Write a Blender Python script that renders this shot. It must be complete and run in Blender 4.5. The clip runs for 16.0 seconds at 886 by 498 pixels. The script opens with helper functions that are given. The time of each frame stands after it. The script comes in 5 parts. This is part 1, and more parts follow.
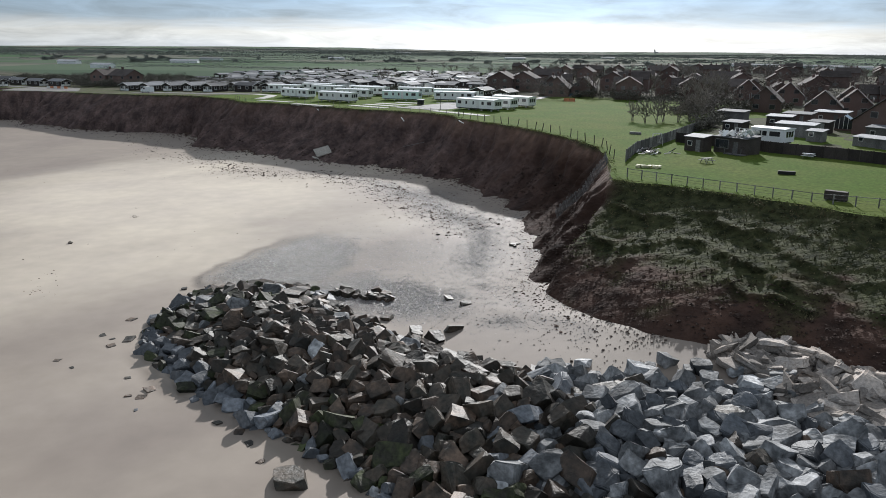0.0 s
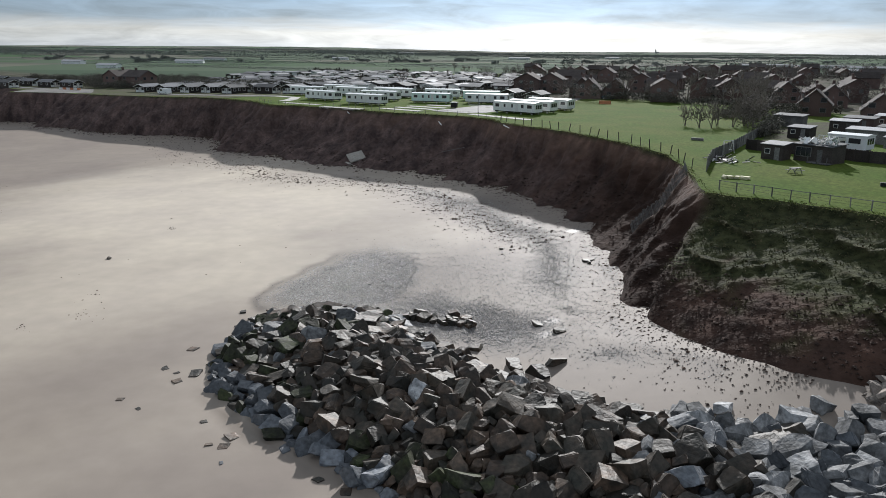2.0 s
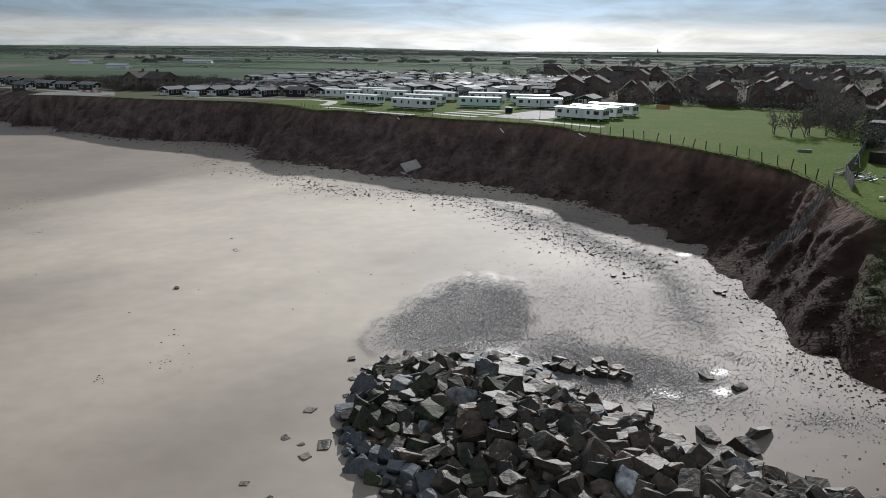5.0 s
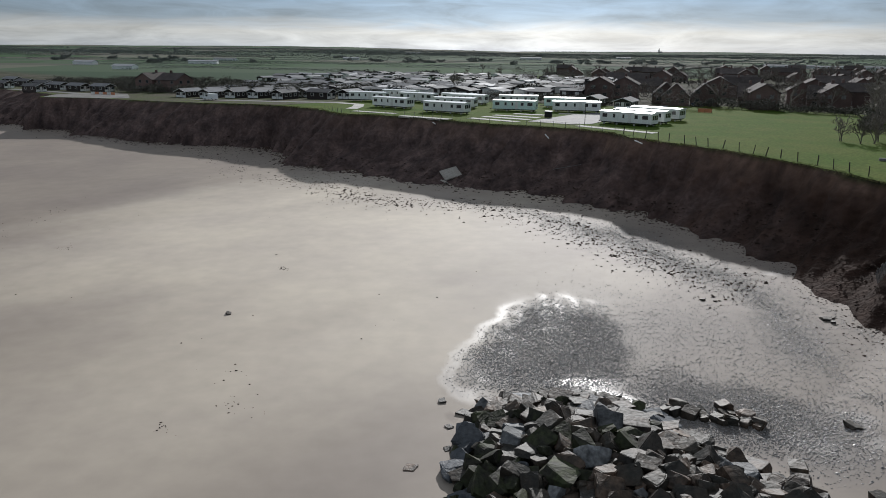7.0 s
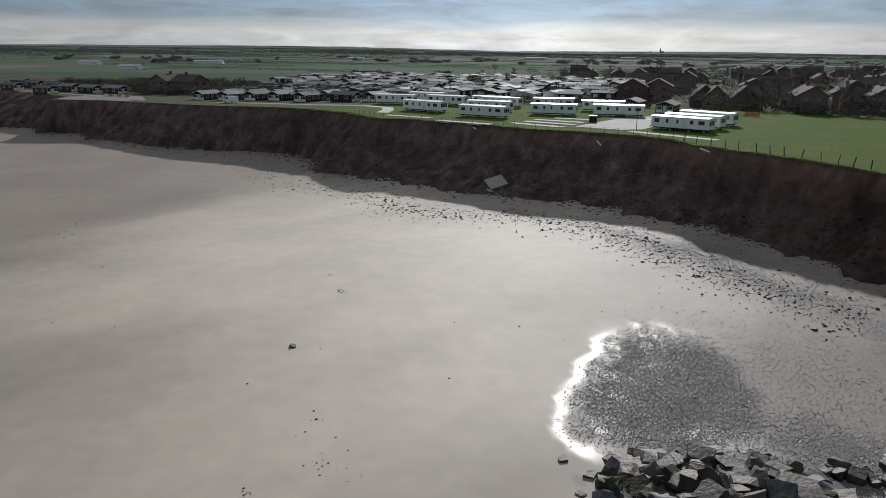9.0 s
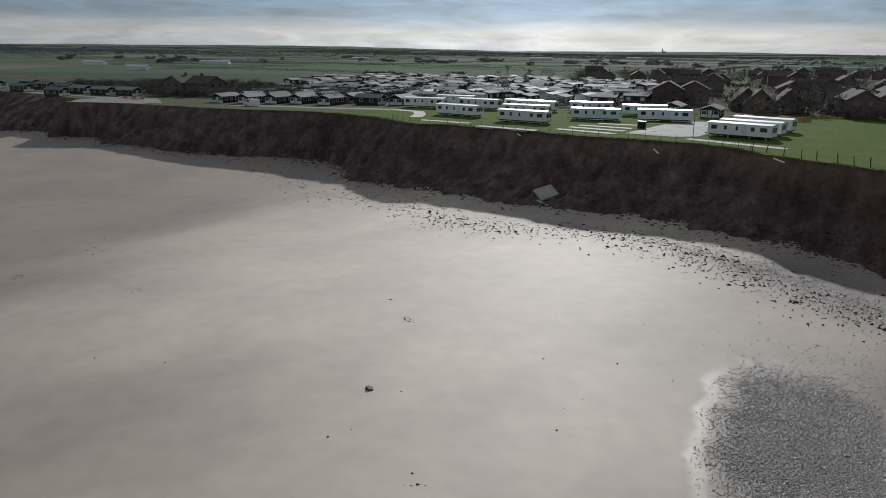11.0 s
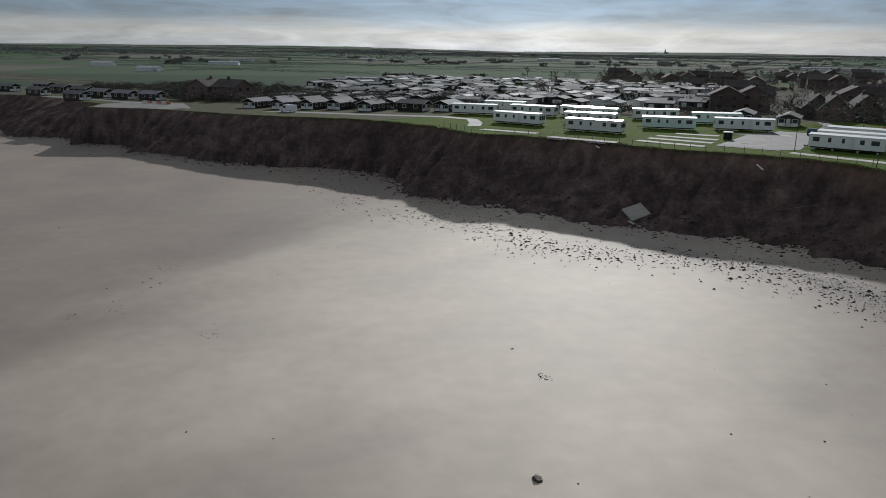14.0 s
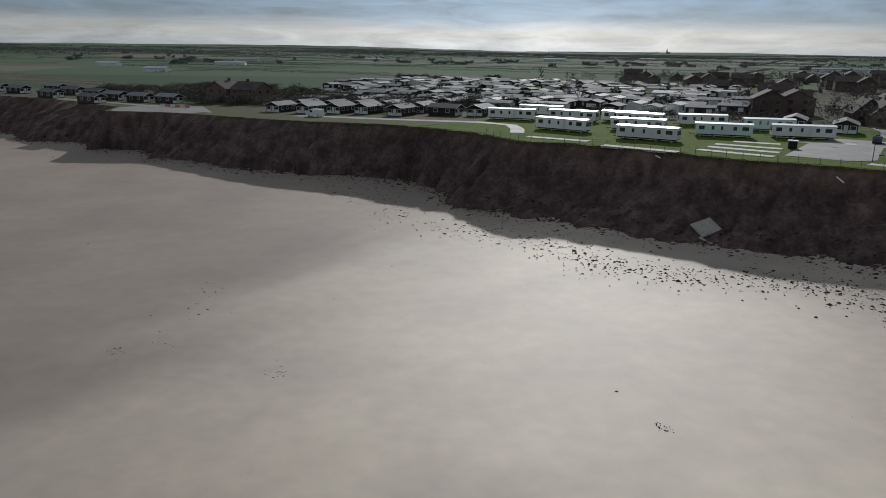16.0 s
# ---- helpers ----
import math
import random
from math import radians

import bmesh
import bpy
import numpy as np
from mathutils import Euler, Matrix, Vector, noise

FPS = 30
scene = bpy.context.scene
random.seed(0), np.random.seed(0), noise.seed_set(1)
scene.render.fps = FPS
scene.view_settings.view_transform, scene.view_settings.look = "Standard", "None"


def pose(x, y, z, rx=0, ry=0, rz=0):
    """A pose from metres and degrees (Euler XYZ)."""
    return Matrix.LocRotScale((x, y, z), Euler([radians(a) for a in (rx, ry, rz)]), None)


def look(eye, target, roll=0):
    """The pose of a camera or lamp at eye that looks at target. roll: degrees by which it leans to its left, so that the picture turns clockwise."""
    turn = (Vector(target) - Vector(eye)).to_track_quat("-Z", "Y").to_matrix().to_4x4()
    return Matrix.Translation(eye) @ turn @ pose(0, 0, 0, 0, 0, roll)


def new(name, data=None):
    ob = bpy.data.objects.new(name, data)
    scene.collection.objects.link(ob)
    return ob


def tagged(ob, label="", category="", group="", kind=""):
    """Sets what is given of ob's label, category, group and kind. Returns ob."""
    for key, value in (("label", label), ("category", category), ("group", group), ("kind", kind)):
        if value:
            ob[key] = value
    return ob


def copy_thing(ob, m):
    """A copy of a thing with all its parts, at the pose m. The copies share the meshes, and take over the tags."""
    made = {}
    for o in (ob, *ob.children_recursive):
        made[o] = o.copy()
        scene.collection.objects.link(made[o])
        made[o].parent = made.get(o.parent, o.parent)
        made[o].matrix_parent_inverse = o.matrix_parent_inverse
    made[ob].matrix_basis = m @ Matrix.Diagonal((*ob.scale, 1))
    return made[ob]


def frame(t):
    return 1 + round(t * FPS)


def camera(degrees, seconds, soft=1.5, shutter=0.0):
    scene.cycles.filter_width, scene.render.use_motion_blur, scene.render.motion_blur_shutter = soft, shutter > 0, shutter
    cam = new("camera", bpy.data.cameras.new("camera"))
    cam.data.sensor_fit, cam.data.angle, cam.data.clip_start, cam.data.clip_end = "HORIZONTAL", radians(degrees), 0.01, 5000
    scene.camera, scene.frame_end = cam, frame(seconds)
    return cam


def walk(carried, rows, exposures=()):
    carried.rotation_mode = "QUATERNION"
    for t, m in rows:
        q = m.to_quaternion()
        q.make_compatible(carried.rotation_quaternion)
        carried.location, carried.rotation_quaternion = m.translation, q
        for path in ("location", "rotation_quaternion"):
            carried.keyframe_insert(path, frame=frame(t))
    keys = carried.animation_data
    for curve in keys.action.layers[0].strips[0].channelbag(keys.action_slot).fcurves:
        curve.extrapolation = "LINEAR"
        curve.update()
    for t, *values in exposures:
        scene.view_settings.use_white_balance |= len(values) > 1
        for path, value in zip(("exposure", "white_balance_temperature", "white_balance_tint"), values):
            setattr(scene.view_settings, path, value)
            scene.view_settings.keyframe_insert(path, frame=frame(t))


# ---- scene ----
cam = camera(61.3, 16.0, soft=0.9)
METRES, EYE, TILT, LEAN, TURN = 103.4, 30.0, 0.0, -2.1, 0.0
ROWS = [
    (0.0, 0.0, 0.0, 0.0, -0.43, -14.97, 1.62),
    (0.5, -0.0232, 0.0197, 0.0012, -0.45, -14.97, 1.61),
    (1.0, -0.0464, 0.0393, 0.0024, -0.47, -14.97, 1.6),
    (1.5, -0.0681, 0.0576, 0.0036, -0.49, -14.98, 1.6),
    (2.0, -0.0928, 0.0786, 0.005, -0.51, -14.98, 1.6),
    (2.5, -0.1142, 0.0972, 0.0065, -0.52, -14.99, 1.58),
    (3.0, -0.1387, 0.1184, 0.008, -0.54, -15.0, 1.57),
    (3.5, -0.1598, 0.1374, 0.0094, -0.54, -15.0, 1.56),
    (4.0, -0.1838, 0.1593, 0.0108, -0.56, -15.01, 1.58),
    (4.5, -0.2048, 0.1785, 0.0123, -0.57, -15.02, 1.59),
    (5.0, -0.2291, 0.2006, 0.0139, -0.59, -15.01, 1.56),
    (7.5, -0.3389, 0.3085, 0.0209, -0.65, -15.03, 1.57),
    (8.0, -0.3622, 0.3324, 0.0223, -0.66, -15.04, 1.57),
    (8.5, -0.3829, 0.3529, 0.0236, -0.68, -15.04, 1.56),
    (9.0, -0.4063, 0.3759, 0.0256, -0.69, -15.05, 1.56),
    (11.5, -0.5155, 0.4915, 0.0335, -0.69, -15.06, 1.47),
    (12.0, -0.539, 0.5159, 0.0352, -0.7, -15.05, 1.46),
    (12.5, -0.5593, 0.5368, 0.0369, -0.69, -15.05, 1.44),
    (13.0, -0.5832, 0.5606, 0.0389, -0.71, -15.06, 1.44),
    (13.5, -0.6036, 0.5817, 0.0404, -0.71, -15.05, 1.43),
    (14.0, -0.6279, 0.6052, 0.0427, -0.72, -15.05, 1.41),
    (14.5, -0.6484, 0.6261, 0.0447, -0.72, -15.06, 1.38),
    (15.0, -0.6723, 0.6496, 0.0469, -0.73, -15.06, 1.38),
    (15.5, -0.6928, 0.6706, 0.0489, -0.72, -15.07, 1.36),
    (16.0, -0.7168, 0.6944, 0.0511, -0.74, -15.08, 1.35),
]
walk(cam, [(t, pose(0, 0, EYE, TILT, LEAN, TURN) @ pose(METRES * x, METRES * y, METRES * z, 90 + pitch, roll, yaw)) for t, x, y, z, yaw, pitch, roll in ROWS],
     [(0.0, 0.56), (2.5, 0.42), (5.0, 0.20), (9.0, -0.10), (12.5, -0.22), (16.0, -0.26)])

R2 = math.sqrt(2)

# ---- world, sun, exposure ----
SUN_AZ, SUN_EL = 12.5, 24.5
world = bpy.data.worlds.new("world")
scene.world = world
world.use_nodes = True


def sky_nodes():
    """Broken overcast: cloud over a thin blue sky, brighter round the veiled sun and in a gap low over the land."""
    nt = world.node_tree
    nt.nodes.clear()
    N, L = nt.nodes.new, nt.links.new

    def num(op, x, y=None, z=None):
        k = N("ShaderNodeMath")
        k.operation = op
        for i, q in enumerate((x, y, z)):
            if q is not None:
                if isinstance(q, (int, float)):
                    k.inputs[i].default_value = q
                else:
                    L(q, k.inputs[i])
        return k.outputs["Value"]

    def cloud(scale, stretch, detail, seed):
        mp, n = N("ShaderNodeMapping"), N("ShaderNodeTexNoise")
        mp.inputs["Scale"].default_value, mp.inputs["Location"].default_value = (scale, scale, scale * stretch), (seed, seed * 0.7, 0)
        L(tc.outputs["Generated"], mp.inputs["Vector"])
        n.inputs["Scale"].default_value, n.inputs["Detail"].default_value, n.inputs["Roughness"].default_value, n.inputs["Distortion"].default_value = 1.0, detail, 0.6, 0.6
        L(mp.outputs["Vector"], n.inputs["Vector"])
        return n.outputs["Fac"]

    out, bg = N("ShaderNodeOutputWorld"), N("ShaderNodeBackground")
    tc, sep = N("ShaderNodeTexCoord"), N("ShaderNodeSeparateXYZ")
    L(tc.outputs["Generated"], sep.inputs["Vector"])
    sky = N("ShaderNodeTexSky")
    sky.sky_type, sky.sun_disc = "NISHITA", False
    sky.sun_elevation, sky.sun_rotation = radians(SUN_EL), radians(SUN_AZ)
    sky.air_density, sky.dust_density, sky.ozone_density = 1.0, 0.6, 2.0
    big, fine = cloud(3.2, 9.0, 6.0, 2.3), cloud(9.0, 7.0, 8.0, 5.1)
    # height of the ray over the horizon, ruffled by the cloud's edge
    h = num("ADD", sep.outputs["Z"], num("MULTIPLY", num("SUBTRACT", big, 0.5), 0.035))
    h = num("ADD", h, num("MULTIPLY", num("SUBTRACT", fine, 0.5), 0.016))
    band = N("ShaderNodeValToRGB")
    e = band.color_ramp.elements
    e[0].position, e[0].color = 0.0, (0.52, 0.58, 0.65, 1)
    e[1].position, e[1].color = 1.0, (0.50, 0.55, 0.62, 1)
    for p, c in ((0.008, (0.64, 0.69, 0.73)), (0.020, (0.70, 0.73, 0.74)), (0.028, (0.54, 0.60, 0.66)), (0.036, (0.335, 0.435, 0.54)), (0.07, (0.27, 0.40, 0.56)), (0.16, (0.28, 0.36, 0.45)), (0.4, (0.40, 0.45, 0.50))):
        e.new(p).color = (*c, 1)
    L(h, band.inputs["Fac"])
    shade = num("MULTIPLY_ADD", num("SUBTRACT", fine, 0.5), 1.3, 1.0)
    # round the sun the cloud is thin and bright
    dot = N("ShaderNodeVectorMath")
    dot.operation = "DOT_PRODUCT"
    L(tc.outputs["Generated"], dot.inputs[0])
    sa, se = radians(SUN_AZ), radians(SUN_EL)
    dot.inputs[1].default_value = (math.sin(sa) * math.cos(se), math.cos(sa) * math.cos(se), math.sin(se))
    near = num("MAXIMUM", dot.outputs["Value"], 0.0)
    glow = num("ADD", num("MULTIPLY", num("POWER", near, 60.0), 2.0), num("MULTIPLY_ADD", num("POWER", near, 11.0), 0.5, 0.50))
    # the gap over the land is widest inland, a little short of the sun
    gap = N("ShaderNodeVectorMath")
    gap.operation = "DOT_PRODUCT"
    L(tc.outputs["Generated"], gap.inputs[0])
    gap.inputs[1].default_value = (math.sin(radians(5)), math.cos(radians(5)), 0.0)
    glow = num("ADD", glow, num("MULTIPLY", num("POWER", num("MAXIMUM", gap.outputs["Value"], 0.0), 22.0), 0.32))
    # cloud opposite the sun is lit from the front
    glow = num("ADD", glow, num("MULTIPLY", num("MAXIMUM", num("MULTIPLY", dot.outputs["Value"], -1.0), 0.0), 0.1))
    gain = N("ShaderNodeVectorMath")
    gain.operation = "SCALE"
    L(band.outputs["Color"], gain.inputs[0])
    L(num("MULTIPLY", num("MULTIPLY", shade, glow), 9.5), gain.inputs["Scale"])
    mix = N("ShaderNodeMix")
    mix.data_type = "RGBA"
    mix.inputs["Factor"].default_value = 0.96
    L(sky.outputs["Color"], mix.inputs["A"])
    L(gain.outputs["Vector"], mix.inputs["B"])
    L(mix.outputs["Result"], bg.inputs["Color"])
    bg.inputs["Strength"].default_value = 0.125
    L(bg.outputs["Background"], out.inputs["Surface"])


sky_nodes()
sun = new("sun", bpy.data.lights.new("sun", "SUN"))
sun.data.energy, sun.data.angle, sun.data.color = 3.7, radians(1.2), (1.0, 0.985, 0.975)
a, e_ = radians(SUN_AZ), radians(SUN_EL)
sun.matrix_world = look((0, 0, 200), (-math.sin(a) * math.cos(e_), -math.cos(a) * math.cos(e_), 200 - math.sin(e_)))


# ---- materials ----
def material(name, base, rough=0.8, spec=0.35, metal=0.0, var=0.25, scale=1.0, fine=8.0, bump=0.3, bump_size=0.05, island=0.0, obj_random=0.0, tint=None):
    """Two scales of colour variation and a fine relief; tint: a second colour that the large noise mixes in."""
    m = bpy.data.materials.new(name)
    m.use_nodes = True
    nt = m.node_tree
    N, L = nt.nodes.new, nt.links.new
    b = nt.nodes["Principled BSDF"]
    b.inputs["Roughness"].default_value, b.inputs["Metallic"].default_value = rough, metal
    b.inputs["Specular IOR Level"].default_value = spec
    geo = N("ShaderNodeNewGeometry")
    n1, n2 = N("ShaderNodeTexNoise"), N("ShaderNodeTexNoise")
    n1.inputs["Scale"].default_value, n1.inputs["Detail"].default_value = scale, 5.0
    n2.inputs["Scale"].default_value, n2.inputs["Detail"].default_value = fine, 7.0
    for n in (n1, n2):
        L(geo.outputs["Position"], n.inputs["Vector"])
    mix = N("ShaderNodeMix")
    mix.data_type = "RGBA"
    ramp = N("ShaderNodeMapRange")
    ramp.inputs["From Min"].default_value, ramp.inputs["From Max"].default_value = 0.36, 0.64
    L(n1.outputs["Fac"], ramp.inputs["Value"])
    L(ramp.outputs["Result"], mix.inputs["Factor"])
    mix.inputs["A"].default_value = (*base, 1)
    t = tint or tuple(c * (1 - var) for c in base)
    mix.inputs["B"].default_value = (*t, 1)
    hsv = N("ShaderNodeHueSaturation")
    L(mix.outputs["Result"], hsv.inputs["Color"])
    val = N("ShaderNodeMapRange")
    val.inputs["From Min"].default_value, val.inputs["From Max"].default_value = 0.3, 0.7
    val.inputs["To Min"].default_value, val.inputs["To Max"].default_value = 1 - var, 1 + var
    L(n2.outputs["Fac"], val.inputs["Value"])
    last = val.outputs["Result"]
    for amount, socket in ((island, geo.outputs["Random Per Island"]), (obj_random, None)):
        if amount:
            if socket is None:
                socket = N("ShaderNodeObjectInfo").outputs["Random"]
            r = N("ShaderNodeMapRange")
            r.inputs["To Min"].default_value, r.inputs["To Max"].default_value = 1 - amount, 1 + amount
            L(socket, r.inputs["Value"])
            mm = N("ShaderNodeMath")
            mm.operation = "MULTIPLY"
            L(last, mm.inputs[0])
            L(r.outputs["Result"], mm.inputs[1])
            last = mm.outputs["Value"]
    L(last, hsv.inputs["Value"])
    L(hsv.outputs["Color"], b.inputs["Base Color"])
    if bump:
        bp = N("ShaderNodeBump")
        bp.inputs["Strength"].default_value, bp.inputs["Distance"].default_value = bump, bump_size
        L(n2.outputs["Fac"], bp.inputs["Height"])
        L(bp.outputs["Normal"], b.inputs["Normal"])
    return m


def sand_material():
    """Damp beach sand: the attribute wet gives the water film, stony the gravel between the pebbles."""
    m = material("damp_sand", (0.585, 0.518, 0.425), rough=0.8, spec=0.26, var=0.06, scale=0.045, fine=0.4, bump=0.10, bump_size=0.15, tint=(0.49, 0.43, 0.365))
    nt = m.node_tree
    N, L = nt.nodes.new, nt.links.new
    b = nt.nodes["Principled BSDF"]
    wet, st = N("ShaderNodeAttribute"), N("ShaderNodeAttribute")
    wet.attribute_name, st.attribute_name = "wet", "stony"
    rr = N("ShaderNodeMapRange")
    rr.inputs["To Min"].default_value, rr.inputs["To Max"].default_value = 0.69, 0.36
    L(wet.outputs["Fac"], rr.inputs["Value"])
    L(rr.outputs["Result"], b.inputs["Roughness"])
    old = b.inputs["Base Color"].links[0].from_socket
    mix = N("ShaderNodeMix")
    mix.data_type = "RGBA"
    L(st.outputs["Fac"], mix.inputs["Factor"])
    L(old, mix.inputs["A"])
    mix.inputs["B"].default_value = (0.27, 0.25, 0.23, 1)
    mix2 = N("ShaderNodeMix")
    mix2.data_type, mix2.blend_type = "RGBA", "MULTIPLY"
    mix2.inputs["B"].default_value = (0.62, 0.6, 0.58, 1)
    L(wet.outputs["Fac"], mix2.inputs["Factor"])
    L(mix.outputs["Result"], mix2.inputs["A"])
    # multiplied darker outside the painted sunlit patch, and in damp runs and scours
    damp_shade, mix3 = N("ShaderNodeAttribute"), N("ShaderNodeMix")
    damp_shade.attribute_name = "damp_shade"
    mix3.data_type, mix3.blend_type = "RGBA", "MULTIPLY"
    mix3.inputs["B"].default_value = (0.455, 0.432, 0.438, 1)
    L(damp_shade.outputs["Fac"], mix3.inputs["Factor"])
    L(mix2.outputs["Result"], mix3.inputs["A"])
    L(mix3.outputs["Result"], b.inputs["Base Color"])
    return m


def clay_material():
    """Raw clay, streaked down the face; red marks the weathered red beds, turf and straw the growth on the slumped bank."""
    m = material("boulder_clay", (0.118, 0.088, 0.082), rough=0.92, spec=0.12, var=0.3, scale=0.22, fine=1.5, bump=0.9, bump_size=0.3, tint=(0.070, 0.053, 0.051))
    nt = m.node_tree
    N, L = nt.nodes.new, nt.links.new
    b = nt.nodes["Principled BSDF"]
    last = b.inputs["Base Color"].links[0].from_socket
    geo = N("ShaderNodeNewGeometry")

    def noise_at(scale, detail):
        mp, n = N("ShaderNodeMapping"), N("ShaderNodeTexNoise")
        mp.inputs["Scale"].default_value = scale
        L(geo.outputs["Position"], mp.inputs["Vector"])
        n.inputs["Scale"].default_value, n.inputs["Detail"].default_value = 1.0, detail
        L(mp.outputs["Vector"], n.inputs["Vector"])
        return n.outputs["Fac"]

    def ramp(fac, lo, hi, c0, c1):
        r = N("ShaderNodeValToRGB")
        r.color_ramp.elements[0].position, r.color_ramp.elements[0].color = lo, c0
        r.color_ramp.elements[1].position, r.color_ramp.elements[1].color = hi, c1
        L(fac, r.inputs["Fac"])
        return r.outputs["Color"]

    def lay(under, over, key, kind="MIX", gain=1.0):
        at, mx = N("ShaderNodeAttribute"), N("ShaderNodeMix")
        at.attribute_name = key
        mx.data_type, mx.blend_type = "RGBA", kind
        L(at.outputs["Fac"], mx.inputs["Factor"])
        L(under, mx.inputs["A"])
        L(over, mx.inputs["B"])
        return mx.outputs["Result"]

    streak = ramp(noise_at((0.42, 0.42, 0.06), 7.0), 0.3, 0.72, (0.5, 0.5, 0.53, 1), (1.6, 1.5, 1.46, 1))
    mul = N("ShaderNodeMix")
    mul.data_type, mul.blend_type = "RGBA", "MULTIPLY"
    mul.inputs["Factor"].default_value = 1.0
    L(last, mul.inputs["A"])
    L(streak, mul.inputs["B"])
    last = lay(mul.outputs["Result"], ramp(noise_at((0.3, 0.3, 0.16), 7.0), 0.32, 0.68, (0.024, 0.015, 0.012, 1), (0.092, 0.052, 0.038, 1)), "red")
    last = lay(last, ramp(noise_at((0.55, 0.55, 0.12), 6.0), 0.3, 0.7, (0.085, 0.055, 0.043, 1), (0.215, 0.138, 0.105, 1)), "pale_top")
    last = lay(last, ramp(noise_at((0.4, 0.4, 0.3), 6.0), 0.3, 0.7, (0.016, 0.010, 0.008, 1), (0.046, 0.027, 0.021, 1)), "moist_shade")
    last = lay(last, ramp(noise_at((0.9, 0.9, 0.9), 6.0), 0.35, 0.65, (0.020, 0.024, 0.011, 1), (0.066, 0.070, 0.032, 1)), "turf")
    last = lay(last, ramp(noise_at((1.6, 1.6, 1.6), 6.0), 0.3, 0.7, (0.040, 0.037, 0.020, 1), (0.125, 0.10, 0.065, 1)), "straw")
    L(last, b.inputs["Base Color"])
    return m


def ground_material():
    """Mown grass near the sea; farther inland a patchwork of fields."""
    m = material("grassland", (0.066, 0.112, 0.020), rough=0.95, spec=0.03, var=0.34, scale=0.11, fine=2.2, bump=0.5, bump_size=0.08, tint=(0.092, 0.120, 0.028))
    nt = m.node_tree
    N, L = nt.nodes.new, nt.links.new
    b = nt.nodes["Principled BSDF"]
    old = b.inputs["Base Color"].links[0].from_socket
    far, geo = N("ShaderNodeAttribute"), N("ShaderNodeNewGeometry")
    far.attribute_name = "inland"
    mp = N("ShaderNodeMapping")
    mp.inputs["Rotation"].default_value = (0, 0, radians(28))
    mp.inputs["Scale"].default_value = (0.0035, 0.0055, 0)
    L(geo.outputs["Position"], mp.inputs["Vector"])
    vor = N("ShaderNodeTexVoronoi")
    vor.inputs["Scale"].default_value, vor.inputs["Randomness"].default_value = 1.0, 0.85
    L(mp.outputs["Vector"], vor.inputs["Vector"])
    sep = N("ShaderNodeSeparateColor")
    L(vor.outputs["Color"], sep.inputs["Color"])
    ramp = N("ShaderNodeValToRGB")
    ramp.color_ramp.interpolation = "CONSTANT"
    els = ramp.color_ramp.elements
    els[0].color, els[1].color, els[1].position = (0.055, 0.085, 0.055, 1), (0.13, 0.135, 0.105, 1), 0.8
    for p, c in ((0.25, (0.058, 0.100, 0.052, 1)), (0.45, (0.10, 0.10, 0.085, 1)), (0.6, (0.078, 0.110, 0.072, 1))):
        k = els.new(p)
        k.color = c
    L(sep.outputs["Red"], ramp.inputs["Fac"])
    mix = N("ShaderNodeMix")
    mix.data_type = "RGBA"
    L(far.outputs["Fac"], mix.inputs["Factor"])
    L(old, mix.inputs["A"])
    L(ramp.outputs["Color"], mix.inputs["B"])
    town, mixt, tn, tr = N("ShaderNodeAttribute"), N("ShaderNodeMix"), N("ShaderNodeTexNoise"), N("ShaderNodeValToRGB")
    town.attribute_name, mixt.data_type = "town", "RGBA"
    tn.inputs["Scale"].default_value, tn.inputs["Detail"].default_value = 0.12, 6.0
    L(geo.outputs["Position"], tn.inputs["Vector"])
    te = tr.color_ramp.elements
    te[0].position, te[0].color, te[1].position, te[1].color = 0.35, (0.045, 0.052, 0.030, 1), 0.65, (0.12, 0.108, 0.092, 1)
    L(tn.outputs["Fac"], tr.inputs["Fac"])
    L(town.outputs["Fac"], mixt.inputs["Factor"])
    L(mix.outputs["Result"], mixt.inputs["A"])
    L(tr.outputs["Color"], mixt.inputs["B"])
    L(mixt.outputs["Result"], b.inputs["Base Color"])
    return m


SAND, GRASS, CLAY = sand_material(), ground_material(), clay_material()
ROCK_DARK = material("wet_rock", (0.056, 0.043, 0.032), rough=0.6, spec=0.4, var=0.4, scale=0.8, fine=3.0, bump=0.55, bump_size=0.16, obj_random=0.25, island=0.45, tint=(0.025, 0.024, 0.019))
ROCK_MOSS = material("weedy_rock", (0.040, 0.048, 0.020), rough=0.72, spec=0.3, var=0.5, scale=0.9, fine=3.0, bump=0.55, bump_size=0.16, obj_random=0.25, island=0.4, tint=(0.028, 0.026, 0.020))
ROCK_BROWN = material("brown_rock", (0.112, 0.076, 0.054), rough=0.6, spec=0.4, var=0.4, scale=0.8, fine=3.0, bump=0.55, bump_size=0.16, obj_random=0.25, island=0.45, tint=(0.036, 0.030, 0.024))
ROCK_SLATE = material("slate_grey_rock", (0.14, 0.148, 0.16), rough=0.6, spec=0.3, var=0.35, scale=0.8, fine=3.0, bump=0.55, bump_size=0.16, obj_random=0.3, island=0.4, tint=(0.10, 0.11, 0.125))
ROCK_PALE = material("grey_rock", (0.36, 0.365, 0.372), rough=0.72, spec=0.3, var=0.4, scale=0.7, fine=3.0, bump=0.55, bump_size=0.16, obj_random=0.35, island=0.45, tint=(0.10, 0.105, 0.11))
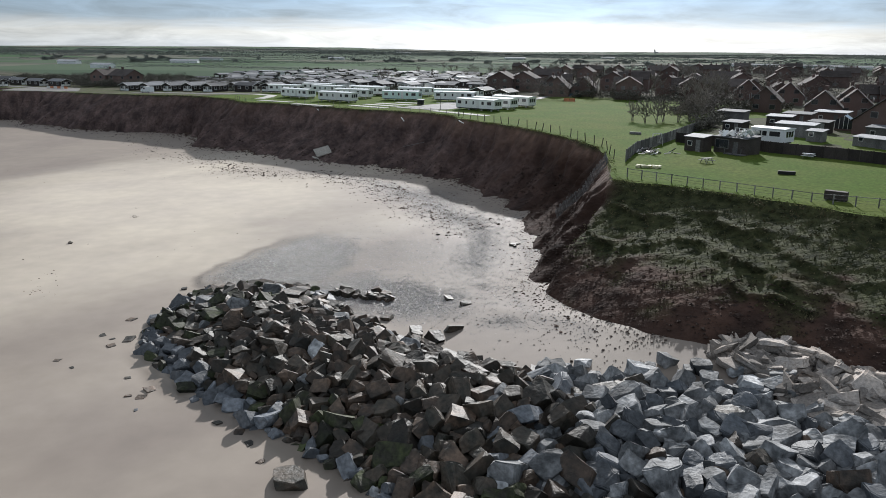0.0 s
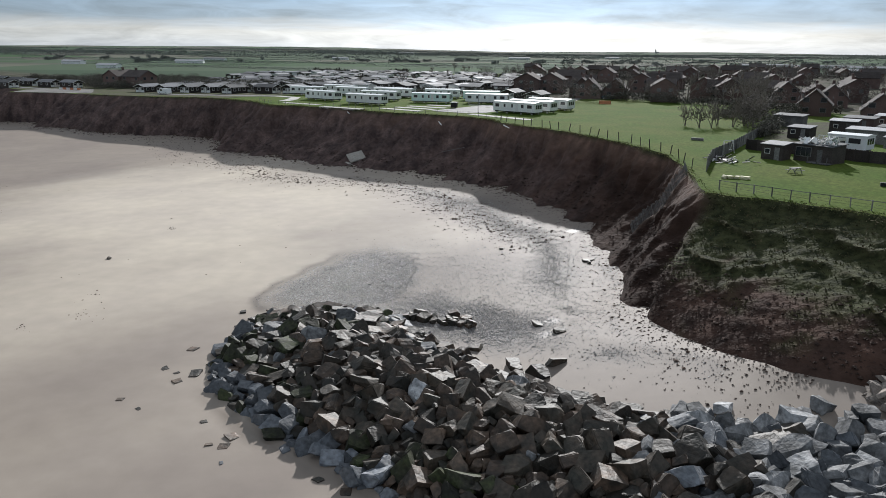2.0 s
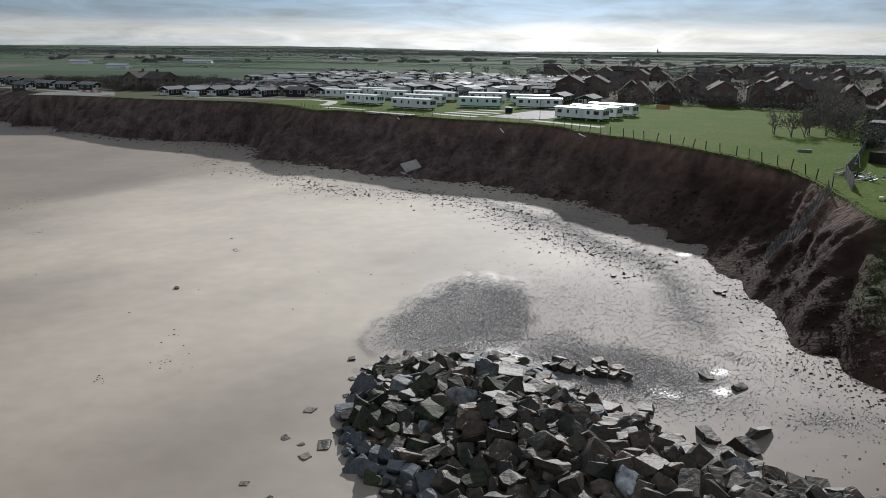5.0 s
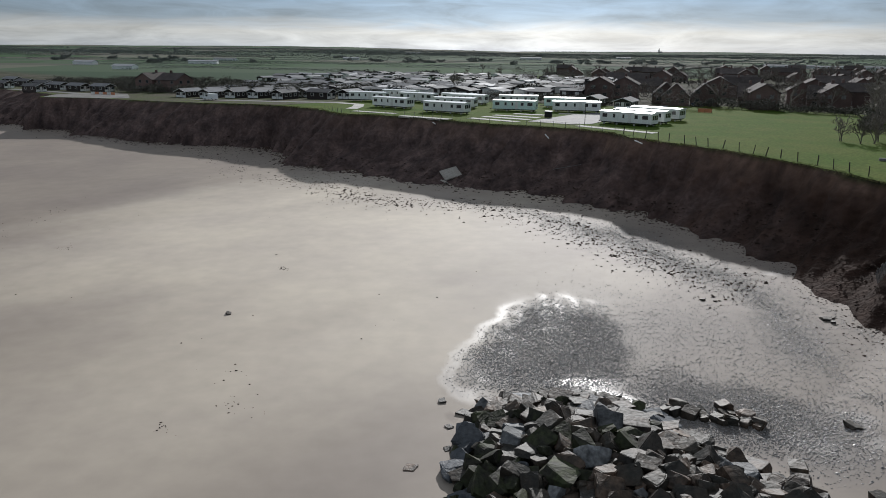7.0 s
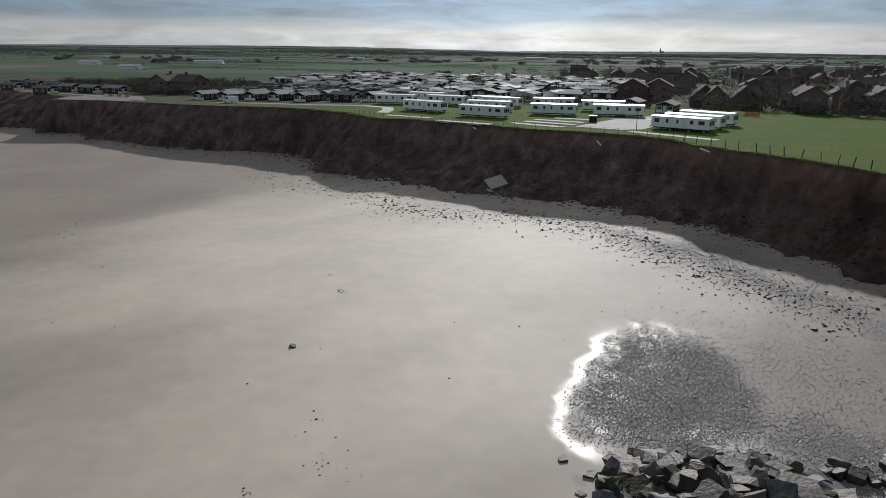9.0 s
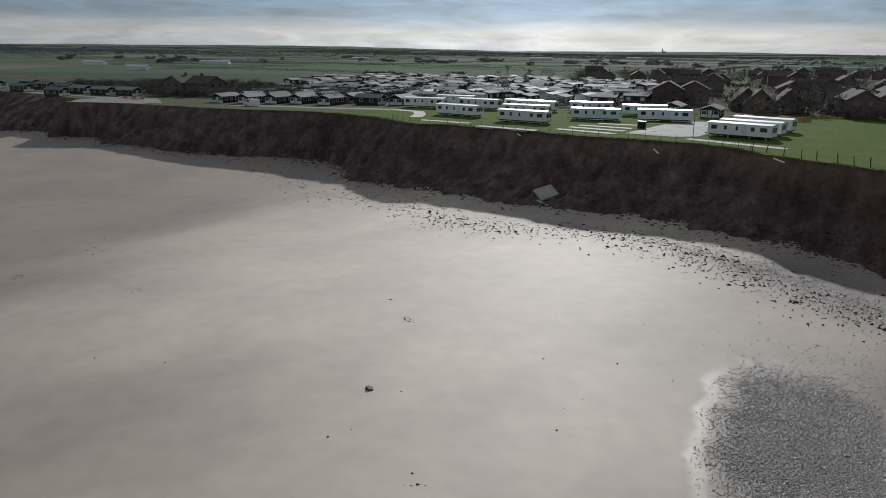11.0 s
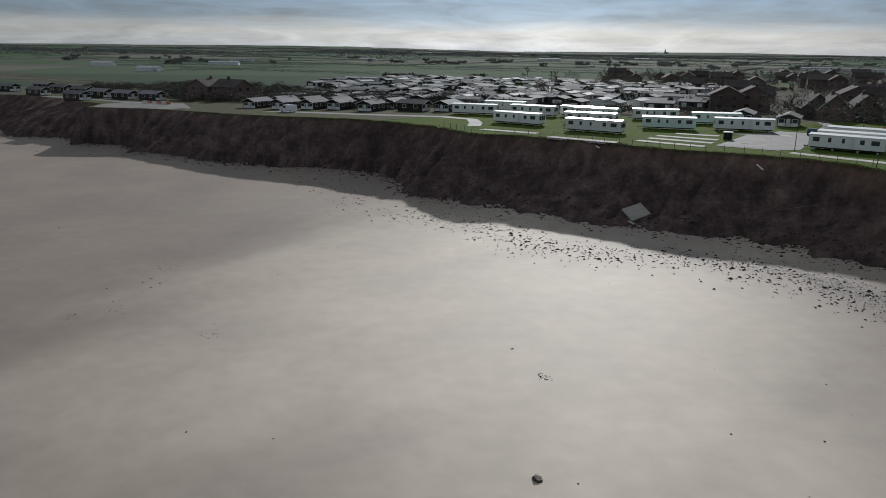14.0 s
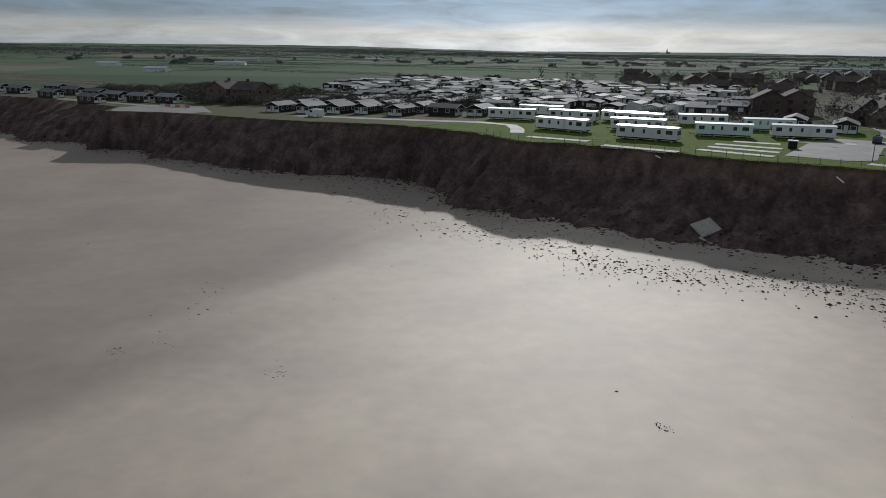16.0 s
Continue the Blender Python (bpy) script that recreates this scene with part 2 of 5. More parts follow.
RUBBLE = material("rubble", (0.33, 0.285, 0.25), rough=0.85, spec=0.2, var=0.3, scale=0.7, fine=5.0, bump=0.5, bump_size=0.06, obj_random=0.4, island=0.35, tint=(0.23, 0.21, 0.195))
PEBBLE = material("pebbles", (0.215, 0.205, 0.198), rough=0.4, spec=0.5, var=0.25, scale=0.5, fine=6.0, bump=0.0, island=0.7)
CLUMP = material("fallen_clay", (0.060, 0.041, 0.034), rough=0.92, spec=0.1, var=0.3, scale=0.5, fine=6.0, bump=0.0, island=0.35)
# far hedges and woods, paled and greyed by haze mixed into the colour
HAZEWOOD = material("hazed_woodland", (0.20, 0.215, 0.20), rough=0.95, spec=0.05, var=0.25, scale=0.02, fine=0.3, bump=0.0, island=0.25)
CLOD = material("clay_clods", (0.075, 0.050, 0.040), rough=0.85, spec=0.2, var=0.3, scale=0.5, fine=6.0, bump=0.0, island=0.5)
WHITE = material("white_metal", (0.78, 0.80, 0.81), rough=0.35, spec=0.5, var=0.05, scale=0.4, fine=3.0, bump=0.05)
CREAM = material("cream_cladding", (0.80, 0.82, 0.80), rough=0.45, spec=0.4, var=0.07, scale=0.4, fine=3.0, bump=0.05, obj_random=0.1)
MINT = material("pale_green_cladding", (0.62, 0.78, 0.74), rough=0.45, spec=0.4, var=0.07, scale=0.4, fine=3.0, bump=0.05)
DARK = material("dark_underside", (0.03, 0.03, 0.03), rough=0.8, var=0.3, fine=6.0)
GLASS = material("window_glass", (0.03, 0.035, 0.04), rough=0.08, spec=0.6, var=0.2, bump=0.0)
TIMBER = material("dark_timber", (0.055, 0.045, 0.041), rough=0.8, var=0.3, scale=0.6, fine=6.0, bump=0.4, obj_random=0.4)
GREYWOOD = material("weathered_boards", (0.19, 0.185, 0.18), rough=0.85, var=0.3, scale=0.6, fine=5.0, bump=0.4, obj_random=0.35)
FELT = material("roofing_felt", (0.13, 0.136, 0.148), rough=0.8, spec=0.2, var=0.2, scale=0.4, fine=4.0, bump=0.3, obj_random=0.45)
BRICK = material("red_brick", (0.15, 0.10, 0.088), rough=0.85, var=0.2, scale=0.5, fine=7.0, bump=0.4, obj_random=0.25)
TILE = material("roof_tile", (0.105, 0.09, 0.085), rough=0.9, spec=0.12, var=0.25, scale=0.5, fine=5.0, bump=0.5, obj_random=0.4)
TRIM = material("white_paint", (0.72, 0.72, 0.70), rough=0.5, var=0.08, fine=5.0, bump=0.1)
PALE_FELT = material("pale_roofing", (0.30, 0.31, 0.33), rough=0.75, spec=0.25, var=0.2, scale=0.4, fine=4.0, bump=0.2, obj_random=0.35)
WORN = material("worn_concrete", (0.205, 0.20, 0.19), rough=0.9, spec=0.15, var=0.3, scale=0.15, fine=2.0, bump=0.3, tint=(0.15, 0.145, 0.135))
SLAB = material("broken_concrete", (0.38, 0.355, 0.32), rough=0.9, spec=0.15, var=0.2, scale=0.5, fine=4.0, bump=0.4)
ROUGH = material("rough_ground", (0.085, 0.078, 0.058), rough=0.95, spec=0.05, var=0.35, scale=0.12, fine=1.2, bump=0.4, tint=(0.075, 0.088, 0.042))
OLDWOOD = material("bleached_boards", (0.19, 0.185, 0.18), rough=0.85, var=0.25, scale=0.6, fine=5.0, bump=0.4, obj_random=0.3)
CONCRETE = material("concrete", (0.44, 0.43, 0.40), rough=0.85, var=0.2, scale=0.3, fine=3.0, bump=0.3)
TARMAC = material("tarmac", (0.11, 0.11, 0.115), rough=0.8, var=0.25, scale=0.3, fine=4.0, bump=0.3, tint=(0.16, 0.155, 0.15))
TWIG = material("bare_twigs", (0.22, 0.195, 0.17), rough=0.9, spec=0.1, var=0.3, scale=0.2, fine=2.0, bump=0.0, obj_random=0.3)
THICKET = material("bare_thicket", (0.175, 0.155, 0.14), rough=0.95, spec=0.05, var=0.3, scale=0.1, fine=1.5, bump=0.0, island=0.25)
HEDGE = material("winter_scrub", (0.13, 0.125, 0.105), rough=0.9, spec=0.1, var=0.35, scale=0.1, fine=1.5, bump=0.0, obj_random=0.3, island=0.3)
TUFT = material("rough_grass", (0.14, 0.18, 0.05), rough=0.9, spec=0.1, var=0.3, scale=0.4, fine=3.0, bump=0.0, island=0.35, tint=(0.24, 0.22, 0.11))
RUST = material("orange_barrier", (0.62, 0.24, 0.12), rough=0.6, var=0.15, bump=0.0)
YELLOW = material("pale_sacks", (0.62, 0.58, 0.38), rough=0.7, var=0.15, bump=0.2)
RUBBER = material("black_rubber", (0.02, 0.02, 0.02), rough=0.8, var=0.2, bump=0.0)
BLUEPAINT = material("dark_blue_paint", (0.03, 0.05, 0.08), rough=0.25, spec=0.5, var=0.05, bump=0.0)
SOIL = material("garden_soil", (0.055, 0.05, 0.035), rough=0.95, spec=0.05, var=0.35, scale=0.25, fine=2.0, bump=0.4, tint=(0.06, 0.075, 0.03))
TUFT_DRY = material("dry_grass", (0.055, 0.060, 0.028), rough=0.9, spec=0.1, var=0.3, scale=0.4, fine=3.0, bump=0.0, island=0.45, tint=(0.12, 0.10, 0.06))

from mathutils.bvhtree import BVHTree


# ---- mesh helpers ----
class Geo:
    """Collects boxes, prisms and tubes into one mesh."""

    def __init__(self):
        self.v, self.f = [], []

    def add(self, verts, faces):
        k = len(self.v)
        self.v += [tuple(p) for p in verts]
        self.f += [tuple(i + k for i in q) for q in faces]
        return self

    def box(self, x0, x1, y0, y1, z0, z1, m=None):
        p = [(x, y, z) for z in (z0, z1) for x, y in ((x0, y0), (x1, y0), (x1, y1), (x0, y1))]
        if m is not None:
            p = [m @ Vector(q) for q in p]
        return self.add(p, [(3, 2, 1, 0), (4, 5, 6, 7), (0, 1, 5, 4), (1, 2, 6, 5), (2, 3, 7, 6), (3, 0, 4, 7)])

    def chamfer_box(self, x0, x1, y0, y1, z0, z1, c):
        """A box with its upright and upper edges cut by c."""
        def ring(g, z):
            return [(x0 + g, y0, z), (x1 - g, y0, z), (x1, y0 + g, z), (x1, y1 - g, z), (x1 - g, y1, z), (x0 + g, y1, z), (x0, y1 - g, z), (x0, y0 + g, z)]
        r0, r1 = ring(c, z0), ring(c, z1 - c)
        r2 = [(min(max(x, x0 + c), x1 - c), min(max(y, y0 + c), y1 - c), z1) for x, y, z in r1]
        fs = [tuple(range(7, -1, -1)), tuple(range(16, 24))]
        for b in (0, 8):
            fs += [(b + i, b + (i + 1) % 8, b + 8 + (i + 1) % 8, b + 8 + i) for i in range(8)]
        return self.add(r0 + r1 + r2, fs)

    def gable(self, x0, x1, y0, y1, z0, z1, zr):
        """House body whose ridge runs along x, at height zr."""
        ym = (y0 + y1) / 2
        p = [(x, y, z) for x in (x0, x1) for y, z in ((y0, z0), (y1, z0), (y1, z1), (ym, zr), (y0, z1))]
        return self.add(p, [(4, 3, 2, 1, 0), (5, 6, 7, 8, 9), (0, 1, 6, 5), (1, 2, 7, 6), (2, 3, 8, 7), (3, 4, 9, 8), (4, 0, 5, 9)])

    def roof(self, x0, x1, y0, y1, z1, zr, th):
        """Two slabs of thickness th that meet in a ridge along x."""
        ym = (y0 + y1) / 2
        p = [(x, y, z) for x in (x0, x1) for y, z in ((y0, z1), (ym, zr), (y1, z1), (y1, z1 + th), (ym, zr + th), (y0, z1 + th))]
        return self.add(p, [(0, 1, 4, 5), (1, 2, 3, 4), (11, 10, 7, 6), (10, 9, 8, 7), (5, 4, 10, 11), (4, 3, 9, 10), (0, 6, 7, 1), (1, 7, 8, 2), (0, 5, 11, 6), (2, 8, 9, 3)])

    def tube(self, a, b, r0, r1, sides=5):
        a, b = Vector(a), Vector(b)
        d = (b - a).normalized()
        u = d.orthogonal().normalized()
        w = d.cross(u)
        ring = [(math.cos(2 * math.pi * i / sides), math.sin(2 * math.pi * i / sides)) for i in range(sides)]
        p = [a + r0 * (c * u + s * w) for c, s in ring] + [b + r1 * (c * u + s * w) for c, s in ring]
        return self.add(p, [(i, (i + 1) % sides, sides + (i + 1) % sides, sides + i) for i in range(sides)] + [tuple(range(sides, 2 * sides)), tuple(range(sides - 1, -1, -1))])

    def mesh(self, name, mat, smooth=False):
        me = bpy.data.meshes.new(name)
        me.from_pydata(self.v, [], self.f)
        me.materials.append(mat)
        if smooth:
            me.shade_smooth()
        me.update()
        return me


def part(name, g, mat, parent=None, label="", at=None, smooth=False):
    """Links a Geo, or a mesh, as one object, under a thing or a part."""
    me = g.mesh(name, mat, smooth) if isinstance(g, Geo) else g
    ob = new(name, me)
    ob.parent = parent
    if at is not None:
        ob.matrix_basis = at
    return tagged(ob, label)


def thing(name, label, category, m, group=""):
    ob = new(name)
    ob.empty_display_size = 0.3
    ob.matrix_basis = m
    return tagged(ob, label, category, group)


def sheet(name, P, mat, attributes=None, smooth=True):
    """A mesh from a grid of places P[i, j]."""
    a, b = P.shape[:2]
    idx = np.arange(a * b).reshape(a, b)
    q = np.stack([idx[:-1, :-1], idx[1:, :-1], idx[1:, 1:], idx[:-1, 1:]], -1).reshape(-1, 4)
    me = bpy.data.meshes.new(name)
    me.from_pydata(P.reshape(-1, 3).tolist(), [], q.tolist())
    me.materials.append(mat)
    if smooth:
        me.shade_smooth()
    for key, val in (attributes or {}).items():
        at = me.attributes.new(key, "FLOAT", "POINT")
        at.data.foreach_set("value", np.ascontiguousarray(val, dtype=np.float32).reshape(-1))
    me.update()
    return new(name, me)


# ---- the lie of the land: s runs along the coast, n inland from the flight line ----
def xy(s, n):
    return (n - s) / R2, (n + s) / R2


def sn(x, y):
    return (y - x) / R2, (x + y) / R2


TOP_S = [-160, 0, 20, 30, 44, 50, 52.5, 57, 61.5, 66, 70.3, 74.3, 82, 91.5, 102, 112, 120, 126, 135, 145, 158, 167, 179, 190, 195, 199, 204, 213, 227, 242, 260, 275, 289, 300, 312, 320, 327, 333, 336, 345, 349, 361, 371, 391, 405, 417, 450]
TOP_N = [88, 86, 85.6, 86.6, 87, 85.3, 85.6, 92, 98.5, 104.5, 109.3, 112, 116.2, 119.8, 122.8, 124.5, 127, 131, 132, 130, 125.5, 126, 124.5, 122, 118, 117.7, 119.2, 122.2, 121.5, 120.5, 114, 110.5, 108.5, 107.5, 105.5, 101, 96, 91.5, 91.5, 98, 100.5, 99, 99, 97, 94, 90, 86]
TOE_S = [-160, 0, 20, 26, 32, 38, 43.6, 49.2, 54.8, 56.6, 60.6, 67.5, 78.6, 86, 97, 109, 118.5, 130, 142, 150, 161, 170, 180, 192, 202, 206, 212, 222, 231, 246, 254, 267, 273, 283, 293, 304, 306, 316, 322, 334, 337, 349, 371, 373, 389, 430]
TOE_N = [62, 62, 62.5, 61.3, 59.8, 60.7, 63.1, 66.5, 71.1, 75.1, 82.3, 89.3, 101.5, 105.6, 110.3, 115, 117, 117.5, 117, 114, 111.3, 110.8, 109, 106, 105.2, 107.5, 111.5, 115.5, 115.5, 111.5, 106, 100, 98, 97, 95.5, 91, 93, 95, 94.5, 86, 89, 90.5, 78, 80, 81, 76]


def n_top(s):
    return np.interp(s, TOP_S, TOP_N)


def n_toe(s):
    return np.minimum(np.interp(s, TOE_S, TOE_N), n_top(s) - 4.0)


def z_top(s):
    return np.interp(s, [50, 60, 80, 100, 230, 310], [13.6, 13.8, 14.3, 14.7, 14.6, 12.9])


def z_beach(s, n):
    """Sand, rising gently to the foot of the cliff."""
    d = n_toe(s) - n
    ramp = 3.0 * np.clip((62 - s) / 28, 0, 1) * np.clip((np.minimum(n, 62) - 40) / 20, 0, 1)
    return -0.5 + 0.022 * np.minimum(n, n_toe(s) + 2) + 0.9 * np.exp(-np.maximum(d, 0) / 7.0) + ramp


def hills(s, n):
    """Low swells of the land, far behind the coast."""
    r = np.hypot(s, n)
    k = np.clip((r - 700) / 2500, 0, 1)
    return k * (9 * np.sin(s / 610 + 1.3) * np.cos(n / 470) + 5 * np.sin((s + n) / 330)) + 16 * np.clip((r - 2500) / 2400, 0, 1) * np.clip((s - 0.8 * n) / 2500, 0, 1)


def z_land(s, n):
    z = z_top(s)
    rise = np.maximum(14.6 - z, 0) * np.clip((n - n_top(s)) / 55, 0, 1) * (s < 150)
    return z + rise + hills(s, n)


def at_land(x, y, turn=0.0, dz=0.0):
    s, n = sn(x, y)
    return pose(x, y, float(z_land(s, n)) + dz, 0, 0, turn)


def noise_grid(P, size, octaves=3, offset=0.0):
    """Fractal noise, about -1 to 1, at the places P."""
    return np.array([noise.fractal(Vector((p[0] / size + offset, p[1] / size, p[2] / size)), 0.9, 2.0, octaves) for p in P.reshape(-1, 3)]).reshape(P.shape[:2])


def build_land():
    # cliff, from the turf edge down into the sand
    s = np.concatenate([np.arange(-160, 12, 6.0), np.arange(12, 260, 0.55), np.arange(260, 430, 1.0)])
    v = np.concatenate([np.linspace(0, 0.95, 52), [1.0, 1.06]])
    S, V = np.meshgrid(s, v, indexing="ij")
    edge = np.array([noise.fractal(Vector((q * 0.23, 7.1, 0)), 0.9, 2.1, 4) for q in s]) * np.interp(s, [90, 110], [0.7, 1.5])
    nt = n_top(s)[:, None] + edge[:, None]
    lobes = np.array([abs(noise.fractal(Vector((q * 0.085, 3.3, 0)), 0.9, 2.2, 4)) for q in s]) * np.clip((s - 95) / 20, 0, 1)
    nb = n_toe(s)[:, None] + (0.9 - np.interp(s, [120, 240], [2.6, 4.0]) * lobes)[:, None] * (s > 95)[:, None]
    zt = z_top(s)[:, None] * np.ones_like(V)
    zb = z_beach(S, nb)
    slump = np.clip((53 - S) / 3.0, 0, 1)
    steep = np.where(V < 0.5, 0.28 * V / 0.5, 0.28 + 0.72 * (np.clip(V - 0.5, 0, 1) / 0.5) ** 1.3)
    far = np.clip((S - 190) / 30, 0, 1)
    steep = steep * (1 - far) + far * np.clip(V, 0, 2) ** 0.95
    even = np.exp(-(((S - 59) / 9) ** 2))
    steep = steep * (1 - even) + even * V
    soft = np.interp(V, [0, 0.1, 0.3, 0.5, 0.62, 0.8, 1.0, 1.06], [0, 0.045, 0.26, 0.53, 0.72, 0.87, 1.0, 1.02])
    w = steep * (1 - slump) + soft * slump
    Nn = nt + (nb - nt) * w
    Z = zt + (zb - zt) * V
    X, Y = xy(S, Nn)
    P = np.stack([X, Y, Z], -1)
    body = np.sin(np.pi * np.clip(V, 0, 1)) ** 0.7
    gul = np.array([noise.fractal(Vector((q * 0.16, 1.7, 0)), 0.8, 2.0, 4) for q in s])[:, None]
    butt = np.array([1 - 2.2 * abs(noise.fractal(Vector((q * 0.12, 6.7, 0)), 0.9, 2.0, 3)) for q in s])[:, None] * np.clip(V * 1.5, 0, 1)
    nose = 1 + 1.0 * np.exp(-(((S - 66) / 14) ** 2))
    d = 2.0 * butt * (1 - slump) * np.clip((S - 55) / 12, 0, 1) + body * (1.6 * gul * nose * (1 - slump) + 0.4 * gul * slump + (0.8 * nose * (1 - slump) + 0.35 * slump) * noise_grid(P * np.array([1, 1, 0.45]), 3.4, 4) + (0.25 + 0.25 * slump) * noise_grid(P, 0.9, 3, 5.0))
    fold = V * 36 + 6.5 * noise_grid(P, 14.0, 4, 3.0) + 1.8 * np.sin(S * 0.17 + V * 4) + S * 0.10
    ridge = (1 - np.abs(np.sin(fold / 2))) ** 4 * np.clip(0.75 + 1.0 * noise_grid(P, 7.0, 3, 12.0), 0, 1.2)
    terr = slump * 0.8 * np.clip((0.7 - V) / 0.1, 0, 1) * (2 * ridge - 0.35) * body
    # a cleft parts the cliff from the slumped bank
    cleft = 2.4 * np.exp(-(((S - 54.6 + 4.0 * V + 0.5 * np.sin(V * 9)) / 1.2) ** 2)) * np.clip(V * 3 - 0.2, 0, 1)
    Nn = Nn - d - terr + cleft
    Z = Z + 0.2 * d * body + 0.5 * terr
    X, Y = xy(S, Nn)
    P = np.stack([X, Y, Z], -1)
    patch = noise_grid(P, 5.0, 3, 9.0)
    turf = slump * np.clip(3.5 - 4.4 * V + 1.4 * patch, 0, 1) + (1 - slump) * (S < 300) * np.clip(0.9 - V * 14 + 0.5 * patch, 0, 1)
    straw = slump * np.clip(1.0 * ridge + 0.3 * patch - 0.28, 0, 0.45) * np.clip((V - 0.06) / 0.1, 0, 1) * np.clip((0.72 - V) / 0.2, 0, 1)
    red = np.clip(0.9 * slump * (V > 0.1) + (1 - slump) * np.interp(S, [48, 56, 63, 72, 84, 110, 150], [1.2, 1.2, 1.15, 1.0, 0.75, 0.4, 0.15]) * (0.95 + 0.4 * patch), 0, 1)
    # paler brown towards the top edge of the cliff, fading along the coast
    pale_top = (1 - slump) * np.clip(1.05 - V / 0.34 + 0.5 * patch, 0, 0.9) * np.interp(S, [50, 58, 120, 170, 220], [0.8, 1, 0.8, 0.4, 0.2])
    # wet clay of the point, darkened further with shade put into the colour
    moist_shade = (1 - pale_top) * np.clip((S - 46) / 4, 0, 1) * np.interp(S, [50, 70, 95], [0.9, 0.75, 0]) * np.clip(0.95 + 0.5 * patch, 0, 1)
    # grass tufts on the slumped bank
    rnd = np.random.default_rng(11)
    spots = P[(turf * slump > 0.25) & (V > 0.03)]
    k = rnd.integers(0, len(spots), 17000)
    v = (spots[k] + rnd.normal(0, 0.25, (k.size, 3)) * np.array([1, 1, 0.3]))[:, None, :] + rnd.normal(0, 1, (k.size, 3, 3)) * rnd.uniform(0.05, 0.13, (k.size, 1, 1))
    me = bpy.data.meshes.new("rough_grass")
    me.from_pydata(v.reshape(-1, 3).tolist(), [], np.arange(k.size * 3).reshape(-1, 3).tolist())
    me.materials.append(TUFT_DRY)
    tagged(new("rough_grass", me), "olive and straw-coloured tussocks on the slumped bank", "grass", kind="stuff")
    cliff = tagged(sheet("cliff", P, CLAY, {"turf": turf, "straw": straw, "red": red, "pale_top": pale_top, "moist_shade": moist_shade}), "crumbling reddish-brown boulder clay cliff above a sandy beach", "cliff", kind="structure")
    tree_ = BVHTree.FromPolygons([Vector(q) for q in P.reshape(-1, 3).tolist()], [tuple(q.vertices) for q in cliff.data.polygons])
    scree = P[(V > 0.55) & (V < 1.0) & (S > 12) & (S < 50)]
    debris, toe = P[(V > 0.52) & (V < 1.02) & (S > 47) & (S < 92)], P[(V > 0.8) & (V < 1.02) & (S > 92)]
    # cliff-top land, from the same edge to the horizon
    e = np.concatenate([[0, 0.4, 1, 2, 4, 7], np.arange(11, 60, 6), np.arange(60, 120, 4), np.arange(120, 300, 20), np.geomspace(300, 4850, 34)])
    s2 = np.concatenate([np.linspace(-4800, -200, 24), s, np.geomspace(440, 4900, 40)])
    edge2 = np.interp(s2, s, edge, left=0, right=0)
    S, E = np.meshgrid(s2, e, indexing="ij")
    Nn = n_top(S) + edge2[:, None] + E
    Z = z_land(S, Nn)
    Z[:, 1:] += 0.06 * np.sin(S * 0.7)[:, 1:] * np.cos(Nn * 0.5)[:, 1:] * (E[:, 1:] < 100)
    X, Y = xy(S, Nn)
    inland = np.clip((E - 330) / 30, 0, 1) + np.clip((S - 395) / 15, 0, 1)
    town = np.clip((E - np.interp(S, [60, 78, 148, 165, 240, 260, 420], [100, 100, 90, 68, 54, 44, 44])) / 4, 0, 1) * np.clip((np.interp(S, [0, 230, 300, 430], [520, 430, 110, 90]) - E) / 20, 0, 1)
    tagged(sheet("ground", np.stack([X, Y, Z], -1), GRASS, {"inland": np.clip(inland, 0, 1), "town": town}), "cliff-top grassland and farm fields to the horizon", "ground", kind="structure")
    # the beach
    s = np.concatenate([np.linspace(-400, -20, 12), np.arange(-10, 260, 1.0), np.arange(260, 440, 3.0), np.linspace(445, 2500, 20)])
    n = np.concatenate([np.linspace(-900, -60, 12), np.arange(-50, 20, 5.0), np.arange(20, 125, 0.8), np.arange(126, 146, 4)])
    S, Nn = np.meshgrid(s, n, indexing="ij")
    Z = z_beach(S, Nn)
    X, Y = xy(S, Nn)
    P = np.stack([X, Y, Z], -1)
    low = noise_grid(np.stack([X, Y, 0 * X], -1), 14.0, 3)
    streak = noise_grid(np.stack([X * 0.25 + Y * 0.25, (Y - X) * 0.9, 0 * X], -1), 22.0, 3, 4.0)
    hollow = np.exp(-(((S - 84) / 13) ** 2 + ((Nn - 58) / 14) ** 2))
    Z = Z + 0.012 * low - 0.25 * hollow
    ring = stony(S, Nn)
    st = np.clip(ring * (1.1 + 0.4 * low), 0, 1)
    wet = np.clip(1.5 - np.abs(ring * (1 + 0.3 * low) - 0.28) / 0.13, 0, 1) * np.clip(ring * 20, 0, 1) * np.clip((S - 86.5 - 0.3 * (Nn - 58)) / 4, 0, 1) * np.clip((70 - Nn) / 8, 0, 1)
    wet = np.maximum(wet, np.clip(1.2 - np.hypot((S - 76) / 4, (Nn - 53) / 1.6), 0, 1))
    wet = np.maximum(wet, np.clip(1.1 - np.hypot((S - 60) / 2.5, (Nn - 56) / 1.2), 0, 1))
    sheen = noise_grid(np.stack([X, Y, 0 * X], -1), 1.7, 3, 6.0)
    wet = np.maximum(wet, np.clip(0.2 + 1.0 * sheen, 0, 0.65) * np.clip(ring * 6 - 1, 0, 1) * np.clip((S - 84 - 0.3 * (Nn - 58)) / 6, 0, 1) * np.clip((77 - Nn) / 4, 0, 1))
